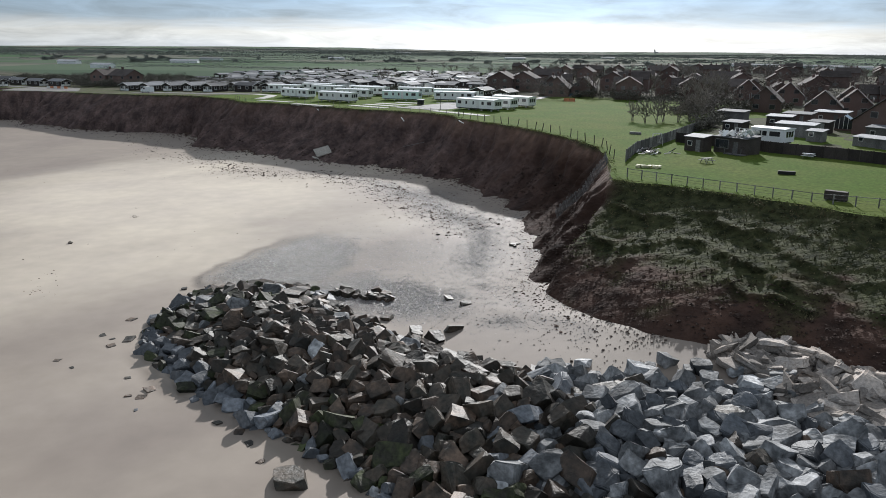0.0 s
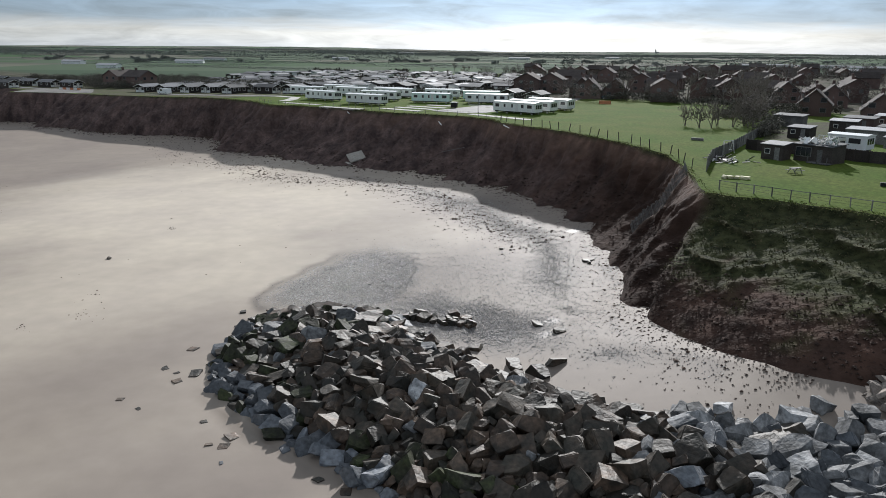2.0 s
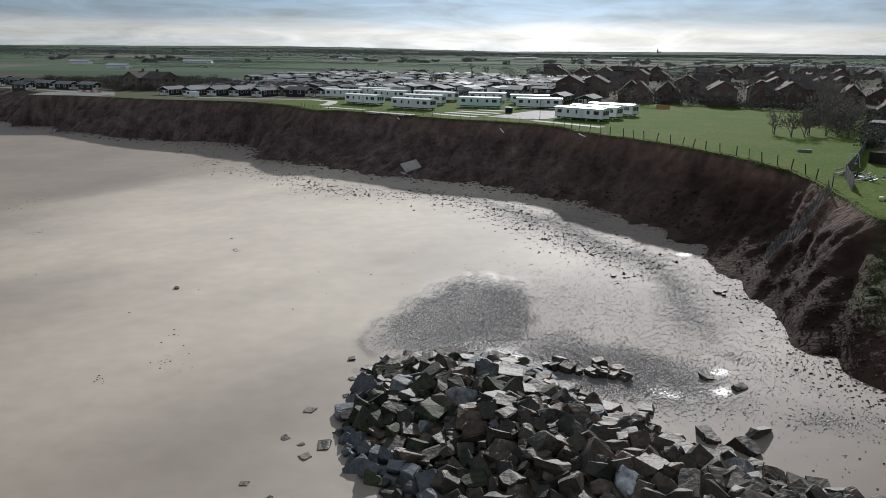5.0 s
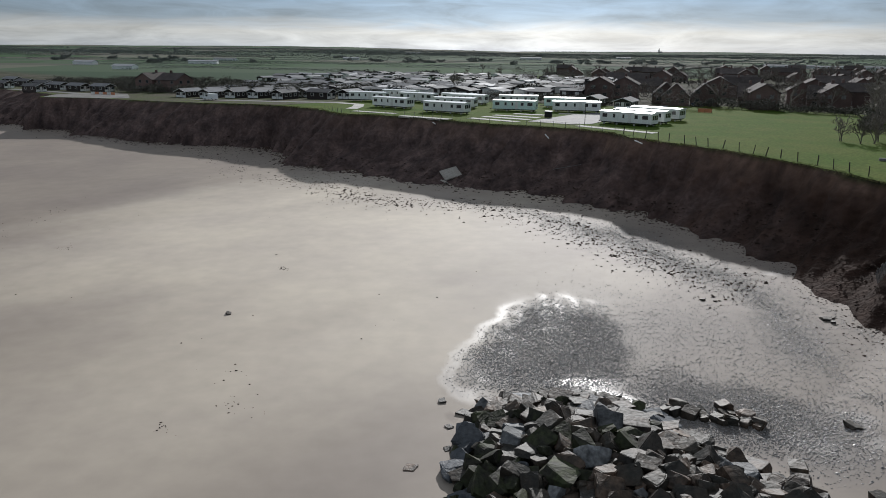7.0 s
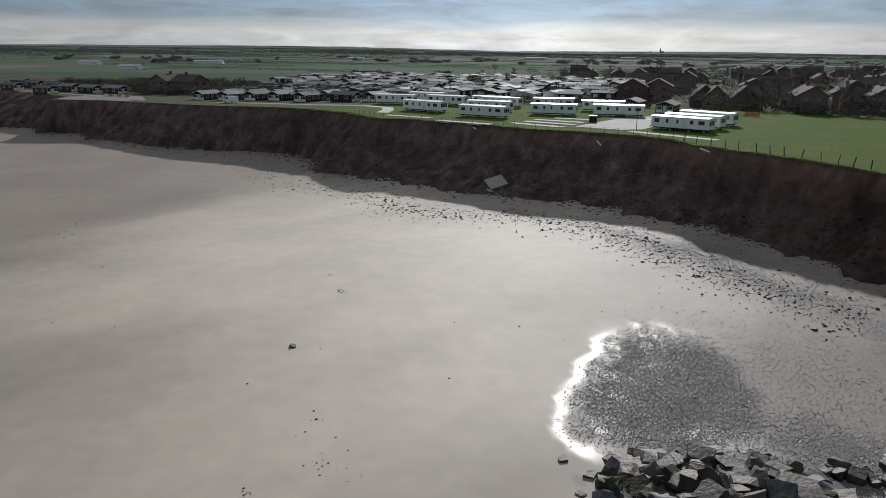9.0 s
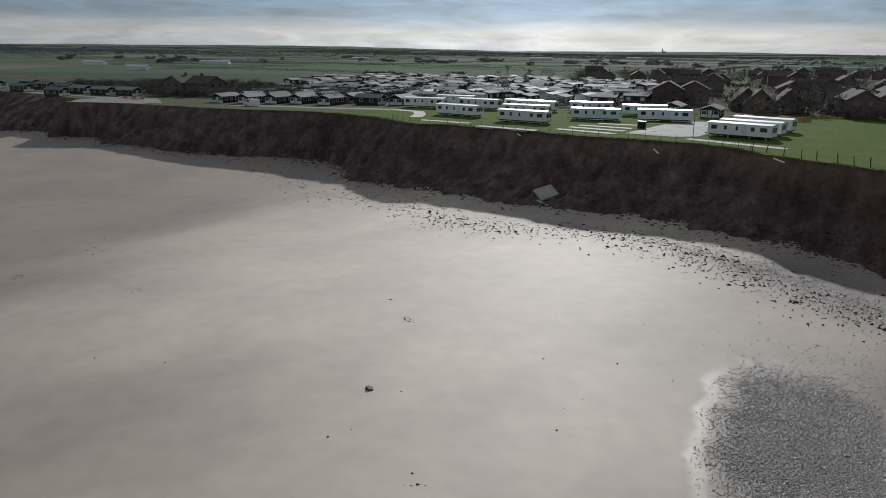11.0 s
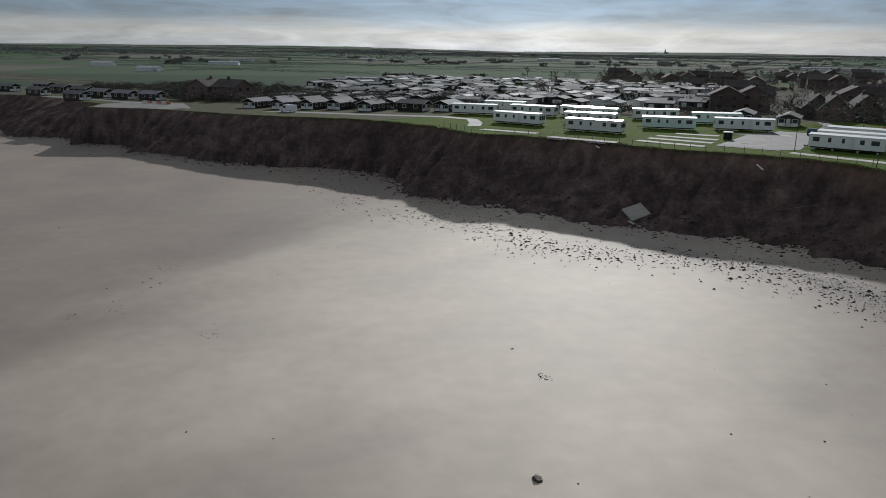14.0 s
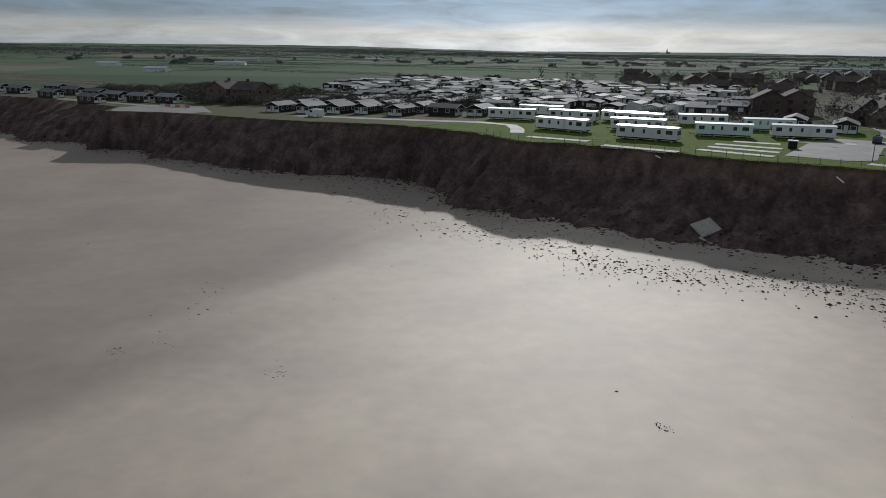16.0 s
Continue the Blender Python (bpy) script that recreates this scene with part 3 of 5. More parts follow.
    for x, y, p, q in ((13.5, 125.1, 1.7, 0.7), (-18.5, 94.4, 3.0, 1.0), (3.2, 85.4, 0.8, 0.8), (1.8, 81.1, 0.9, 0.7)):
        wet = np.maximum(wet, np.clip(1.6 - np.hypot((X - x) / p, (Y - y) / q), 0, 1))
    # sunlit patch and cloud-dulled far end of the beach painted into the sand
    sun_patch = np.exp(-(((S - 146 - 0.6 * (Nn - 62)) / 49) ** 2 + ((Nn - 62) / 42) ** 2))
    damp_shade = np.clip(0.9 - 1.05 * sun_patch + 0.26 * streak + 0.42 * np.clip((S - 168) / 40, 0, 1) + 0.3 * np.clip((98 - S) / 15, 0, 1) * np.clip((Nn - 50) / 6, 0, 1), 0, 1.25)
    # dark damp runs across the sand below the point
    runs = noise_grid(np.stack([S, Nn * 0.22, 0 * S], -1), 2.6, 3, 8.0)
    damp_shade = damp_shade + 0.9 * np.clip(1.3 * runs - 0.1, 0, 1) * np.clip((S - 42) / 8, 0, 1) * np.clip((100 - S) / 15, 0, 1) * np.clip((Nn - 52) / 6, 0, 1) * np.clip(1.6 - (n_toe(S) - Nn) / 14, 0, 1)
    # film of water round the foot of the rock bank, and sand scoured away in its lee
    foot = np.interp(S, [30, 34, 45, 60, 72, 76, 80, 84], [28, 29, 28.8, 27.4, 28, 30, 33, 38.5])
    wet = np.maximum(wet, np.clip(1.25 - np.abs(Nn - foot + 0.4 + 0.5 * low) / 0.8, 0, 1) * np.clip((86 - S) / 3, 0, 1) * np.clip((S - 32) / 4, 0, 1) * np.clip(0.6 + 1.2 * low, 0, 1))
    for s0, n0, s1, n1, w in ((75.4, 27, 76, 17, 0.7), (49, 27, 45, 22, 0.5), (52, 27, 48, 23, 0.4), (45, 26, 41, 20, 0.5), (84, 40, 86, 36, 0.4)):
        k = np.clip(((S - s0) * (s1 - s0) + (Nn - n0) * (n1 - n0)) / ((s1 - s0) ** 2 + (n1 - n0) ** 2), 0, 1)
        damp_shade = np.maximum(damp_shade, 1.2 * (1 - 0.7 * k) * np.exp(-((np.hypot(S - s0 - k * (s1 - s0), Nn - n0 - k * (n1 - n0)) / (w * (0.6 + 0.8 * k))) ** 2)))
    P = np.stack([X, Y, Z], -1)
    tagged(sheet("beach", P, SAND, {"wet": wet, "stony": st * 0.75, "damp_shade": damp_shade}), "wide beach of damp pale brown sand", "beach", kind="structure")
    return tree_, debris, toe, scree


def stony(S, Nn):
    """How thickly pebbles lie, 0 to 1."""
    S, Nn = S + 0.9 * np.sin(Nn * 0.23 + 1) + 0.4 * np.sin(S * 0.51 + Nn * 0.77), Nn + 0.8 * np.sin(S * 0.29) + 0.5 * np.sin(S * 0.73 - Nn * 0.41)
    a = 1.15 - np.hypot((S - 86.5 - 0.3 * (Nn - 58)) / 9.5, (Nn - 58.5) / 15.0)
    c = 1.0 - np.hypot((S - 67) / 19, (Nn - 57.5) / 10.5)
    b = 0.82 - np.abs(Nn - (n_toe(S) - 13)) / 13 - np.clip((S - 105) / 80, 0, 1) - np.clip((66 - S) / 20, 0, 1)
    d = 0.5 - np.abs(Nn - (n_toe(S) - 4)) / 7 - np.clip((S - 70) / 30, 0, 1) - np.clip((38 - S) / 6, 0, 1)
    e = 0.5 * np.clip(1.35 - np.hypot((S - 70 - 0.3 * (Nn - 66)) / 26, (Nn - 68) / 19), 0, 0.9)
    for cs, cn, ws, wn, k in ((47.7, 57.7, 4.0, 2.2, 0.75), (58, 66.5, 6.0, 2.6, 0.7), (53, 62, 4, 2, 0.45), (66, 77, 5, 2, 0.5)):
        e = np.maximum(e, k * np.exp(-(((S - cs) / ws) ** 2 + ((Nn - cn) / wn) ** 2)))
    return np.clip(np.maximum(np.maximum(a * 2.2, c * 1.6), np.maximum(np.maximum(b, e), d)), 0, 1)


CLIFF, DEBRIS, TOE, SCREE = build_land()


# ---- rocks ----
def rock_mesh(name, mat, seed, flat=0.75, cuts=7):
    """A quarried boulder: an oblong block split along a few planes, its arrises slightly broken."""
    rnd = random.Random(seed)
    bm = bmesh.new()
    bmesh.ops.create_cube(bm, size=2.0)
    skew = [rnd.uniform(-0.22, 0.22) for _ in range(4)]
    for q in bm.verts:
        x, y, z = q.co
        q.co = Vector((x + skew[0] * z + skew[1] * y, y + skew[2] * z, z + skew[3] * x)) * rnd.uniform(0.88, 1.08)
    for _ in range(cuts):
        d = Vector((rnd.gauss(0, 1), rnd.gauss(0, 1), rnd.gauss(0, 0.8))).normalized()
        reach = max(d.dot(q.co) for q in bm.verts)
        r = bmesh.ops.bisect_plane(bm, geom=bm.verts[:] + bm.edges[:] + bm.faces[:], plane_co=d * reach * rnd.uniform(0.66, 0.92), plane_no=d, clear_outer=True)
        es = [g for g in r["geom_cut"] if isinstance(g, bmesh.types.BMEdge)]
        if es:
            bmesh.ops.edgeloop_fill(bm, edges=es)
    bmesh.ops.bevel(bm, geom=bm.edges[:], offset=0.10, segments=2, affect="EDGES", clamp_overlap=True)
    bmesh.ops.triangulate(bm, faces=bm.faces[:])
    long = [e for e in bm.edges if e.calc_length() > 0.55]
    bmesh.ops.subdivide_edges(bm, edges=long, cuts=1, use_grid_fill=True)
    bmesh.ops.triangulate(bm, faces=[f for f in bm.faces if len(f.verts) > 4])
    for q in bm.verts:
        q.co *= 1 + 0.11 * noise.noise(q.co * 1.5 + Vector((seed, 0, 0))) + 0.06 * noise.noise(q.co * 4.0 + Vector((0, seed, 0)))
        q.co.z *= flat
    bmesh.ops.recalc_face_normals(bm, faces=bm.faces[:])
    me = bpy.data.meshes.new(name)
    bm.to_mesh(me)
    bm.free()
    me.materials.append(mat)
    return me


DARK_ROCKS = [rock_mesh("boulder", m, i, 0.8) for i, m in enumerate([ROCK_DARK] * 10 + [ROCK_BROWN] * 7)]
MOSS_ROCKS = [rock_mesh("boulder", ROCK_MOSS, 120 + i, 0.8) for i in range(6)]
SLATE_ROCKS = [rock_mesh("boulder", ROCK_SLATE, 140 + i, 0.75) for i in range(8)]
FLAT_ROCKS = [rock_mesh("boulder", m, 160 + i, 0.42, 6) for i, m in enumerate([ROCK_DARK] * 4 + [ROCK_BROWN] * 3 + [ROCK_SLATE])]
PALE_ROCKS = [rock_mesh("boulder", ROCK_PALE, 40 + i, 0.78) for i in range(14)]
RUBBLE_ROCKS = [rock_mesh("boulder", RUBBLE, 80 + i, 0.3, 6) for i in range(6)]


def mound(s, n):
    """Height of the rock bank over the sand, and how far out from its crest, 0 to 1."""
    ks = [5, 20, 28, 34, 45, 60, 72, 79, 84]
    low = np.interp(s, ks, [27.8, 27.8, 28.2, 29.4, 29.3, 28.0, 29.3, 33.4, 40])
    up = np.interp(s, ks, [57, 56, 54, 50.5, 48.2, 49, 52, 51.5, 47])
    h = np.interp(s, ks, [2.3, 2.3, 2.4, 2.7, 3.0, 3.0, 2.3, 1.35, 0.4])
    c = low + 0.5 * (up - low)
    u = abs(n - c) / ((up - low) / 2)
    u = math.hypot(u, max(0.0, (s - 75) / 8.5))
    return (h * (1 - u ** (1.1 if n < c else 1.6)) if u < 1 else -1.0), u


def rock_pose(rnd, s, n, z, r, tip=28):
    return pose(*xy(s, n), z, rnd.uniform(-tip, tip), rnd.uniform(-tip, tip), rnd.uniform(0, 360)) @ Matrix.Diagonal((r * rnd.uniform(1.0, 1.4), r * rnd.uniform(0.8, 1.1), r * rnd.uniform(0.8, 1.15), 1))


def build_mound():
    rnd = random.Random(5)
    spots, cells = [], {}
    for layer, tries in ((0, 52000), (1, 16000)):
        if layer:
            cells = {}
        for _ in range(tries):
            s, n = rnd.uniform(0, 85), rnd.uniform(24, 60)
            h, u = mound(s, n)
            if h < -0.2:
                continue
            if not layer and s < 38 and n > 48 and rnd.random() < 0.45:
                continue
            r = (rnd.uniform(0.6, 0.98) if rnd.random() < 0.85 else rnd.uniform(0.34, 0.52)) * (1 if s > 34 else 1.12)
            if u > 0.85 and n < 45:
                r *= 0.85
            key = (int(s // 3), int(n // 3))
            near = [q for i in (-1, 0, 1) for j in (-1, 0, 1) for q in cells.get((key[0] + i, key[1] + j), ())]
            if any((s - q[0]) ** 2 + (n - q[1]) ** 2 < (0.74 * (r + q[2])) ** 2 for q in near):
                continue
            cells.setdefault(key, []).append((s, n, r))
            spots.append((s, n, r, h - 0.85 * layer, u, layer))
    spots.sort(key=lambda q: q[5] * 1e6 + (q[0] - 42) ** 2 + 2 * (q[1] - 32) ** 2)
    root = thing("rock_armour", "sloping bank of dark and grey rock armour boulders on sand", "rock armour", pose(*xy(50, 38), 0.3))
    inv = root.matrix_basis.inverted()
    rest = []
    for i, (s, n, r, h, u, layer) in enumerate(spots):
        pale = 1 / (1 + math.exp((s - 27.5 - 0.85 * (n - 40)) / 2.2))
        low_side = n < 42
        flat = s > 66 and u > 0.3 and rnd.random() < 0.6 or not low_side and u > 0.6 and rnd.random() < 0.5
        if rnd.random() < 0.9 * pale:
            pool = PALE_ROCKS if rnd.random() < 0.66 else SLATE_ROCKS
        elif low_side and u > (0.78 if s > 48 else 0.92) and rnd.random() < 0.7:
            pool = SLATE_ROCKS
        elif low_side and u > 0.5 and rnd.random() < 0.35:
            pool = MOSS_ROCKS
        else:
            pool = FLAT_ROCKS if flat else MOSS_ROCKS if s > 68 and rnd.random() < 0.3 else DARK_ROCKS
            if rnd.random() < 0.02:
                pool = PALE_ROCKS
        m = rock_pose(rnd, s, n, float(z_beach(s, n)) + h + 0.1 * r + rnd.uniform(-0.22, 0.22), r, 16 if pool is FLAT_ROCKS else 45)
        me = rnd.choice(pool)
        if i < 300:
            part("boulder", me, None, root, at=inv @ m)
        else:
            rest.append((me, m))
    for mat in (ROCK_DARK, ROCK_MOSS, ROCK_BROWN, ROCK_SLATE, ROCK_PALE):
        g = Geo()
        for me, m in rest:
            if me.materials[0] == mat:
                g.add([inv @ m @ q.co for q in me.vertices], [tuple(f.vertices) for f in me.polygons])
        tagged(part("boulders", g, mat, root), kind="stuff")


build_mound()


# ---- caravans ----
def caravan(m, length, wall, label):
    c = thing("static_caravan", label, "caravan", m, "static caravans on the cliff top")
    L, W = length / 2, 1.85
    part("body", Geo().chamfer_box(-L, L, -W, W, 0.62, 2.82, 0.08), wall, c)
    g = Geo()
    g.add([(x, y, z) for x in (-L - 0.12, L + 0.12) for y, z in ((-W - 0.1, 2.78), (W + 0.1, 2.78), (W + 0.1, 2.88), (0, 3.08), (-W - 0.1, 2.88))],
          [(4, 3, 2, 1, 0), (5, 6, 7, 8, 9), (0, 1, 6, 5), (1, 2, 7, 6), (2, 3, 8, 7), (3, 4, 9, 8), (4, 0, 5, 9)])
    part("roof", g, WHITE, c, "white metal roof")
    part("underside", Geo().box(-L + 0.3, L - 0.3, -W + 0.35, W - 0.35, 0.36, 0.64), DARK, c)
    for x in (-L + 1.0, -L / 3, L / 3, L - 1.0):
        for y in (-W + 0.4, W - 0.4):
            part("support", Geo().box(x - 0.16, x + 0.16, y - 0.16, y + 0.16, -0.1, 0.4), CONCRETE, c)
    k = 0
    for side in (-1, 1):
        for x, w in ((-L + 1.3, 1.3), (-L + 3.6, 0.7), (-0.4, 0.6), (L - 3.6, 0.9), (L - 1.5, 1.5)):
            y0 = side * (W + 0.012)
            win = part("window", Geo().box(x - w / 2, x + w / 2, min(y0, y0 - side * 0.05), max(y0, y0 - side * 0.05), 1.5, 2.45), TRIM, c)
            y1 = side * (W + 0.02)
            part("pane", Geo().box(x - w / 2 + 0.08, x + w / 2 - 0.08, min(y1, y1 - side * 0.05), max(y1, y1 - side * 0.05), 1.58, 2.37), GLASS, win)
        x = L - 5.2
        y0 = side * (W + 0.02)
        part("door", Geo().box(x - 0.4, x + 0.4, min(y0, y0 - side * 0.05), max(y0, y0 - side * 0.05), 0.68, 2.6), TRIM, c)
    for side in (-1, 1):
        x0 = side * (L + 0.012)
        win = part("window", Geo().box(min(x0, x0 - side * 0.05), max(x0, x0 - side * 0.05), -1.35, 1.35, 1.35, 2.5), TRIM, c)
        x1 = side * (L + 0.02)
        for y in (-0.9, 0, 0.9):
            part("pane", Geo().box(min(x1, x1 - side * 0.05), max(x1, x1 - side * 0.05), y - 0.38, y + 0.38, 1.45, 2.42), GLASS, win)
    part("towing_hitch", Geo().box(-L - 1.1, -L + 0.4, -0.08, 0.08, 0.42, 0.54).box(-L - 1.15, -L - 1.0, -0.06, 0.06, 0.3, 0.6), DARK, c)
    return c


def place_caravans():
    # near long side's two lower corners
    rows = [(-59.7, 270.5, -48, 266.5, CREAM), (-50.4, 246.2, -40.4, 238.3, CREAM), (-35.9, 229.2, -25, 222, CREAM), (-16.9, 235.3, -5.7, 231.8, MINT), (-1, 233.2, 11.3, 229.7, CREAM),
            (5, 201.5, 14.5, 193.2, CREAM), (9.5, 208, 19.5, 199.3, CREAM), (15.5, 216, 25.2, 207, CREAM), (-44, 269, -33.1, 262.5, CREAM), (-33, 246, -21.8, 241, CREAM),
            (-30.6, 266.6, -20.5, 261.0, CREAM), (-28, 262, -17.8, 256.6, CREAM), (-13.2, 258, -1.9, 255.8, CREAM), (-1.1, 248, 10.1, 245.6, MINT), (-50, 284, -39, 279, CREAM)]
    for x0, y0, x1, y1, wall in rows:
        d = math.hypot(x1 - x0, y1 - y0)
        a = math.atan2(y1 - y0, x1 - x0)
        cx, cy = (x0 + x1) / 2 - 1.85 * math.sin(a), (y0 + y1) / 2 + 1.85 * math.cos(a)
        label = "pale green static caravan with a white roof on grass" if wall == MINT else "cream static caravan with a white roof on grass"
        caravan(at_land(cx, cy, math.degrees(a)), min(max(d, 11.0), 12.6), wall, label)


place_caravans()


# ---- chalets and houses ----
def chalet(m, L=8.2, W=4.9, label="dark timber holiday chalet with a grey felt roof and white windows", roof=None):
    """Gable front faces -x; the ridge runs along x."""
    c = thing("chalet", label, "chalet", m, "timber holiday chalets")
    h, r = 2.3, 3.2
    part("wall", Geo().gable(0, L, -W / 2, W / 2, 0.1, h, r), TIMBER, c)
    part("plinth", Geo().box(0.1, L - 0.1, -W / 2 + 0.1, W / 2 - 0.1, -0.3, 0.12), DARK, c)
    part("roof", Geo().roof(-0.7, L + 0.4, -W / 2 - 0.45, W / 2 + 0.45, h - 0.14, r + 0.02, 0.12), roof or FELT, c)
    g = Geo()
    for s in (-1, 1):
        g.tube((-0.72, s * (W / 2 + 0.45), h - 0.1), (-0.72, 0, r + 0.06), 0.09, 0.09, 4)
    part("bargeboard", g, TRIM, c, "white bargeboard")
    for x, y, ww, along in ((0, -1.5, 1.4, 0), (0, 1.5, 1.4, 0), (1.5, -W / 2, 1.3, 1), (3.9, -W / 2, 1.1, 1), (6.4, -W / 2, 1.4, 1), (2.2, W / 2, 1.3, 1), (5.9, W / 2, 1.3, 1)):
        s = 1 if y > 0 else -1
        b = (x - ww / 2, x + ww / 2, y - 0.03 + s * 0.02, y + 0.03 + s * 0.02) if along else (-0.05, 0.03, y - ww / 2, y + ww / 2)
        win = part("window", Geo().box(*b, 0.95, 2.0), TRIM, c)
        b2 = (x - ww / 2 + 0.14, x + ww / 2 - 0.14, y - 0.03 + s * 0.04, y + 0.03 + s * 0.04) if along else (-0.07, 0.02, y - ww / 2 + 0.14, y + ww / 2 - 0.14)
        part("pane", Geo().box(*b2, 1.06, 1.9), GLASS, win)
    part("door", Geo().box(-0.06, 0.03, -0.45, 0.45, 0.15, 2.05), TRIM, c, "white door")
    for s in (-1, 1):
        part("front_panel", Geo().box(-0.035, 0.02, min(s * 0.55, s * W * 0.46), max(s * 0.55, s * W * 0.46), 0.2, 0.93), CREAM, c, "pale painted panel")
    return c


FIRST = chalet(at_land(-121.9, 298.9, 62))


def park_chalet(m, L, W, h, r, wall, top, label):
    """A chalet of the park farther inland, whose small parts are lost in the distance."""
    c = thing("chalet", label, "chalet", m, "holiday park chalets")
    part("wall", Geo().gable(0, L, -W / 2, W / 2, -0.2, h, r), wall, c)
    part("roof", Geo().roof(-0.4, L + 0.4, -W / 2 - 0.4, W / 2 + 0.4, h - 0.1, r + 0.02, 0.12), top, c)
    for s in (-1, 1):
        for x in (1.6, L / 2, L - 1.6):
            y = s * (W / 2 + 0.02)
            part("window", Geo().box(x - 0.75, x + 0.75, y - 0.05, y + 0.05, 0.8, 2.0), GLASS if x == L / 2 else TRIM, c)
    part("window", Geo().box(-0.05, 0.04, -1.5, 1.5, 0.9, 2.0), TRIM, c)
    return c


PARK = [park_chalet(at_land(-46, 302, 62), 8, 4.8, 2.4, 3.0, TIMBER, FELT, "dark timber park chalet with a grey felt roof"),
        park_chalet(at_land(-34, 297, 152), 10, 4.0, 2.5, 2.9, CREAM, PALE_FELT, "cream park caravan with a pale shallow roof"),
        park_chalet(at_land(-23, 291, 62), 8.5, 5.2, 2.4, 3.0, TIMBER, FELT, "dark park chalet with a low grey roof"),
        park_chalet(at_land(-12, 288, 62), 8, 5.0, 2.4, 3.0, CREAM, FELT, "pale rendered park chalet with a grey roof")]


def place_chalets():
    rnd = random.Random(3)
    for x, y in ((-112.3, 294.5), (-103.2, 293.2), (-94.9, 291.5), (-84.8, 283)):
        copy_thing(FIRST, at_land(x, y, 62))
        copy_thing(FIRST, at_land(x + 6, y + 12.5, 62))
    copy_thing(FIRST, at_land(-116, 311, 62))
    copy_thing(FIRST, at_land(-67, 283.5, 152))
    copy_thing(FIRST, at_land(-62.5, 281, 62))
    for x, y in ((-243, 379), (-219, 356), (-219, 374), (-194, 333), (-192, 348), (-180, 340), (-169, 337), (-258, 392), (-236, 395), (-205, 362)):
        copy_thing(FIRST, at_land(x + 7, y - 2, 152))
    # the chalet park behind
    a = radians(-28)
    for j in range(17):
        for i in range(30):
            u, w = -150 + i * 11.5 + rnd.uniform(-1.5, 1.5), j * 13.0 + rnd.uniform(-1, 1)
            x, y = -40 + u * math.cos(a) - w * math.sin(a), 300 + u * math.sin(a) + w * math.cos(a)
            dx, dy = x + 74, y - 72
            az = math.degrees(math.atan2(dx, dy))
            if -8 < az < 22 and rnd.random() < 0.86 and 228 < math.hypot(dx, dy) < 470:
                copy_thing(rnd.choice(PARK + PARK[:1] + PARK[2:3]), at_land(x, y, rnd.choice((62, 152, 62, -28)) + rnd.uniform(-4, 4)))


place_chalets()


def house(m, L=9.0, W=8.0, h=4.9, r=7.3, label="two-storey red brick house with a brown tiled roof"):
    """Gable front faces -x."""
    c = thing("house", label, "house", m, "brick houses")
    part("wall", Geo().gable(0, L, -W / 2, W / 2, -0.3, h, r), BRICK, c)
    part("roof", Geo().roof(-0.4, L + 0.3, -W / 2 - 0.4, W / 2 + 0.4, h - 0.22, r + 0.02, 0.16), TILE, c)
    g = Geo()
    for s in (-1, 1):
        g.tube((-0.42, s * (W / 2 + 0.4), h - 0.16), (-0.42, 0, r + 0.08), 0.08, 0.08, 4)
    part("bargeboard", g, OLDWOOD, c, "pale bargeboard")
    part("chimney", Geo().box(L * 0.6, L * 0.6 + 0.7, -0.4, 0.4, r - 0.8, r + 1.1), BRICK, c)
    for z in (0.9, 3.4):
        for y in (-2, 2):
            win = part("window", Geo().box(-0.05, 0.04, y - 0.75, y + 0.75, z, z + 1.25), OLDWOOD, c)
            part("pane", Geo().box(-0.07, 0.03, y - 0.63, y + 0.63, z + 0.12, z + 1.13), GLASS, win)
        for s in (-1, 1):
            for x in (2, L - 2):
                y = s * (W / 2 + 0.02)
                win = part("window", Geo().box(x - 0.7, x + 0.7, y - 0.04, y + 0.04, z, z + 1.2), OLDWOOD, c)
                y = s * (W / 2 + 0.04)
                part("pane", Geo().box(x - 0.58, x + 0.58, y - 0.04, y + 0.04, z + 0.12, z + 1.08), GLASS, win)
    return c


def far_house(m, L, W, h, r, label):
    c = thing("house", label, "house", m, "houses of the village")
    part("wall", Geo().gable(0, L, -W / 2, W / 2, -0.3, h, r), BRICK, c)
    part("roof", Geo().roof(-0.3, L + 0.3, -W / 2 - 0.4, W / 2 + 0.4, h - 0.2, r + 0.02, 0.16), TILE, c)
    part("chimney", Geo().box(L * 0.6, L * 0.6 + 0.7, -0.4, 0.4, r - 0.8, r + 1.1), BRICK, c)
    for y in (-1.8, 1.8):
        part("window", Geo().box(-0.05, 0.04, y - 0.6, y + 0.6, h - 1.6, h - 0.5), OLDWOOD, c)
    for s in (-1, 1):
        y = s * (W / 2 + 0.02)
        part("window", Geo().box(L / 2 - 1, L / 2 + 1, y - 0.04, y + 0.04, 0.9, 2.0), OLDWOOD, c)
    return c


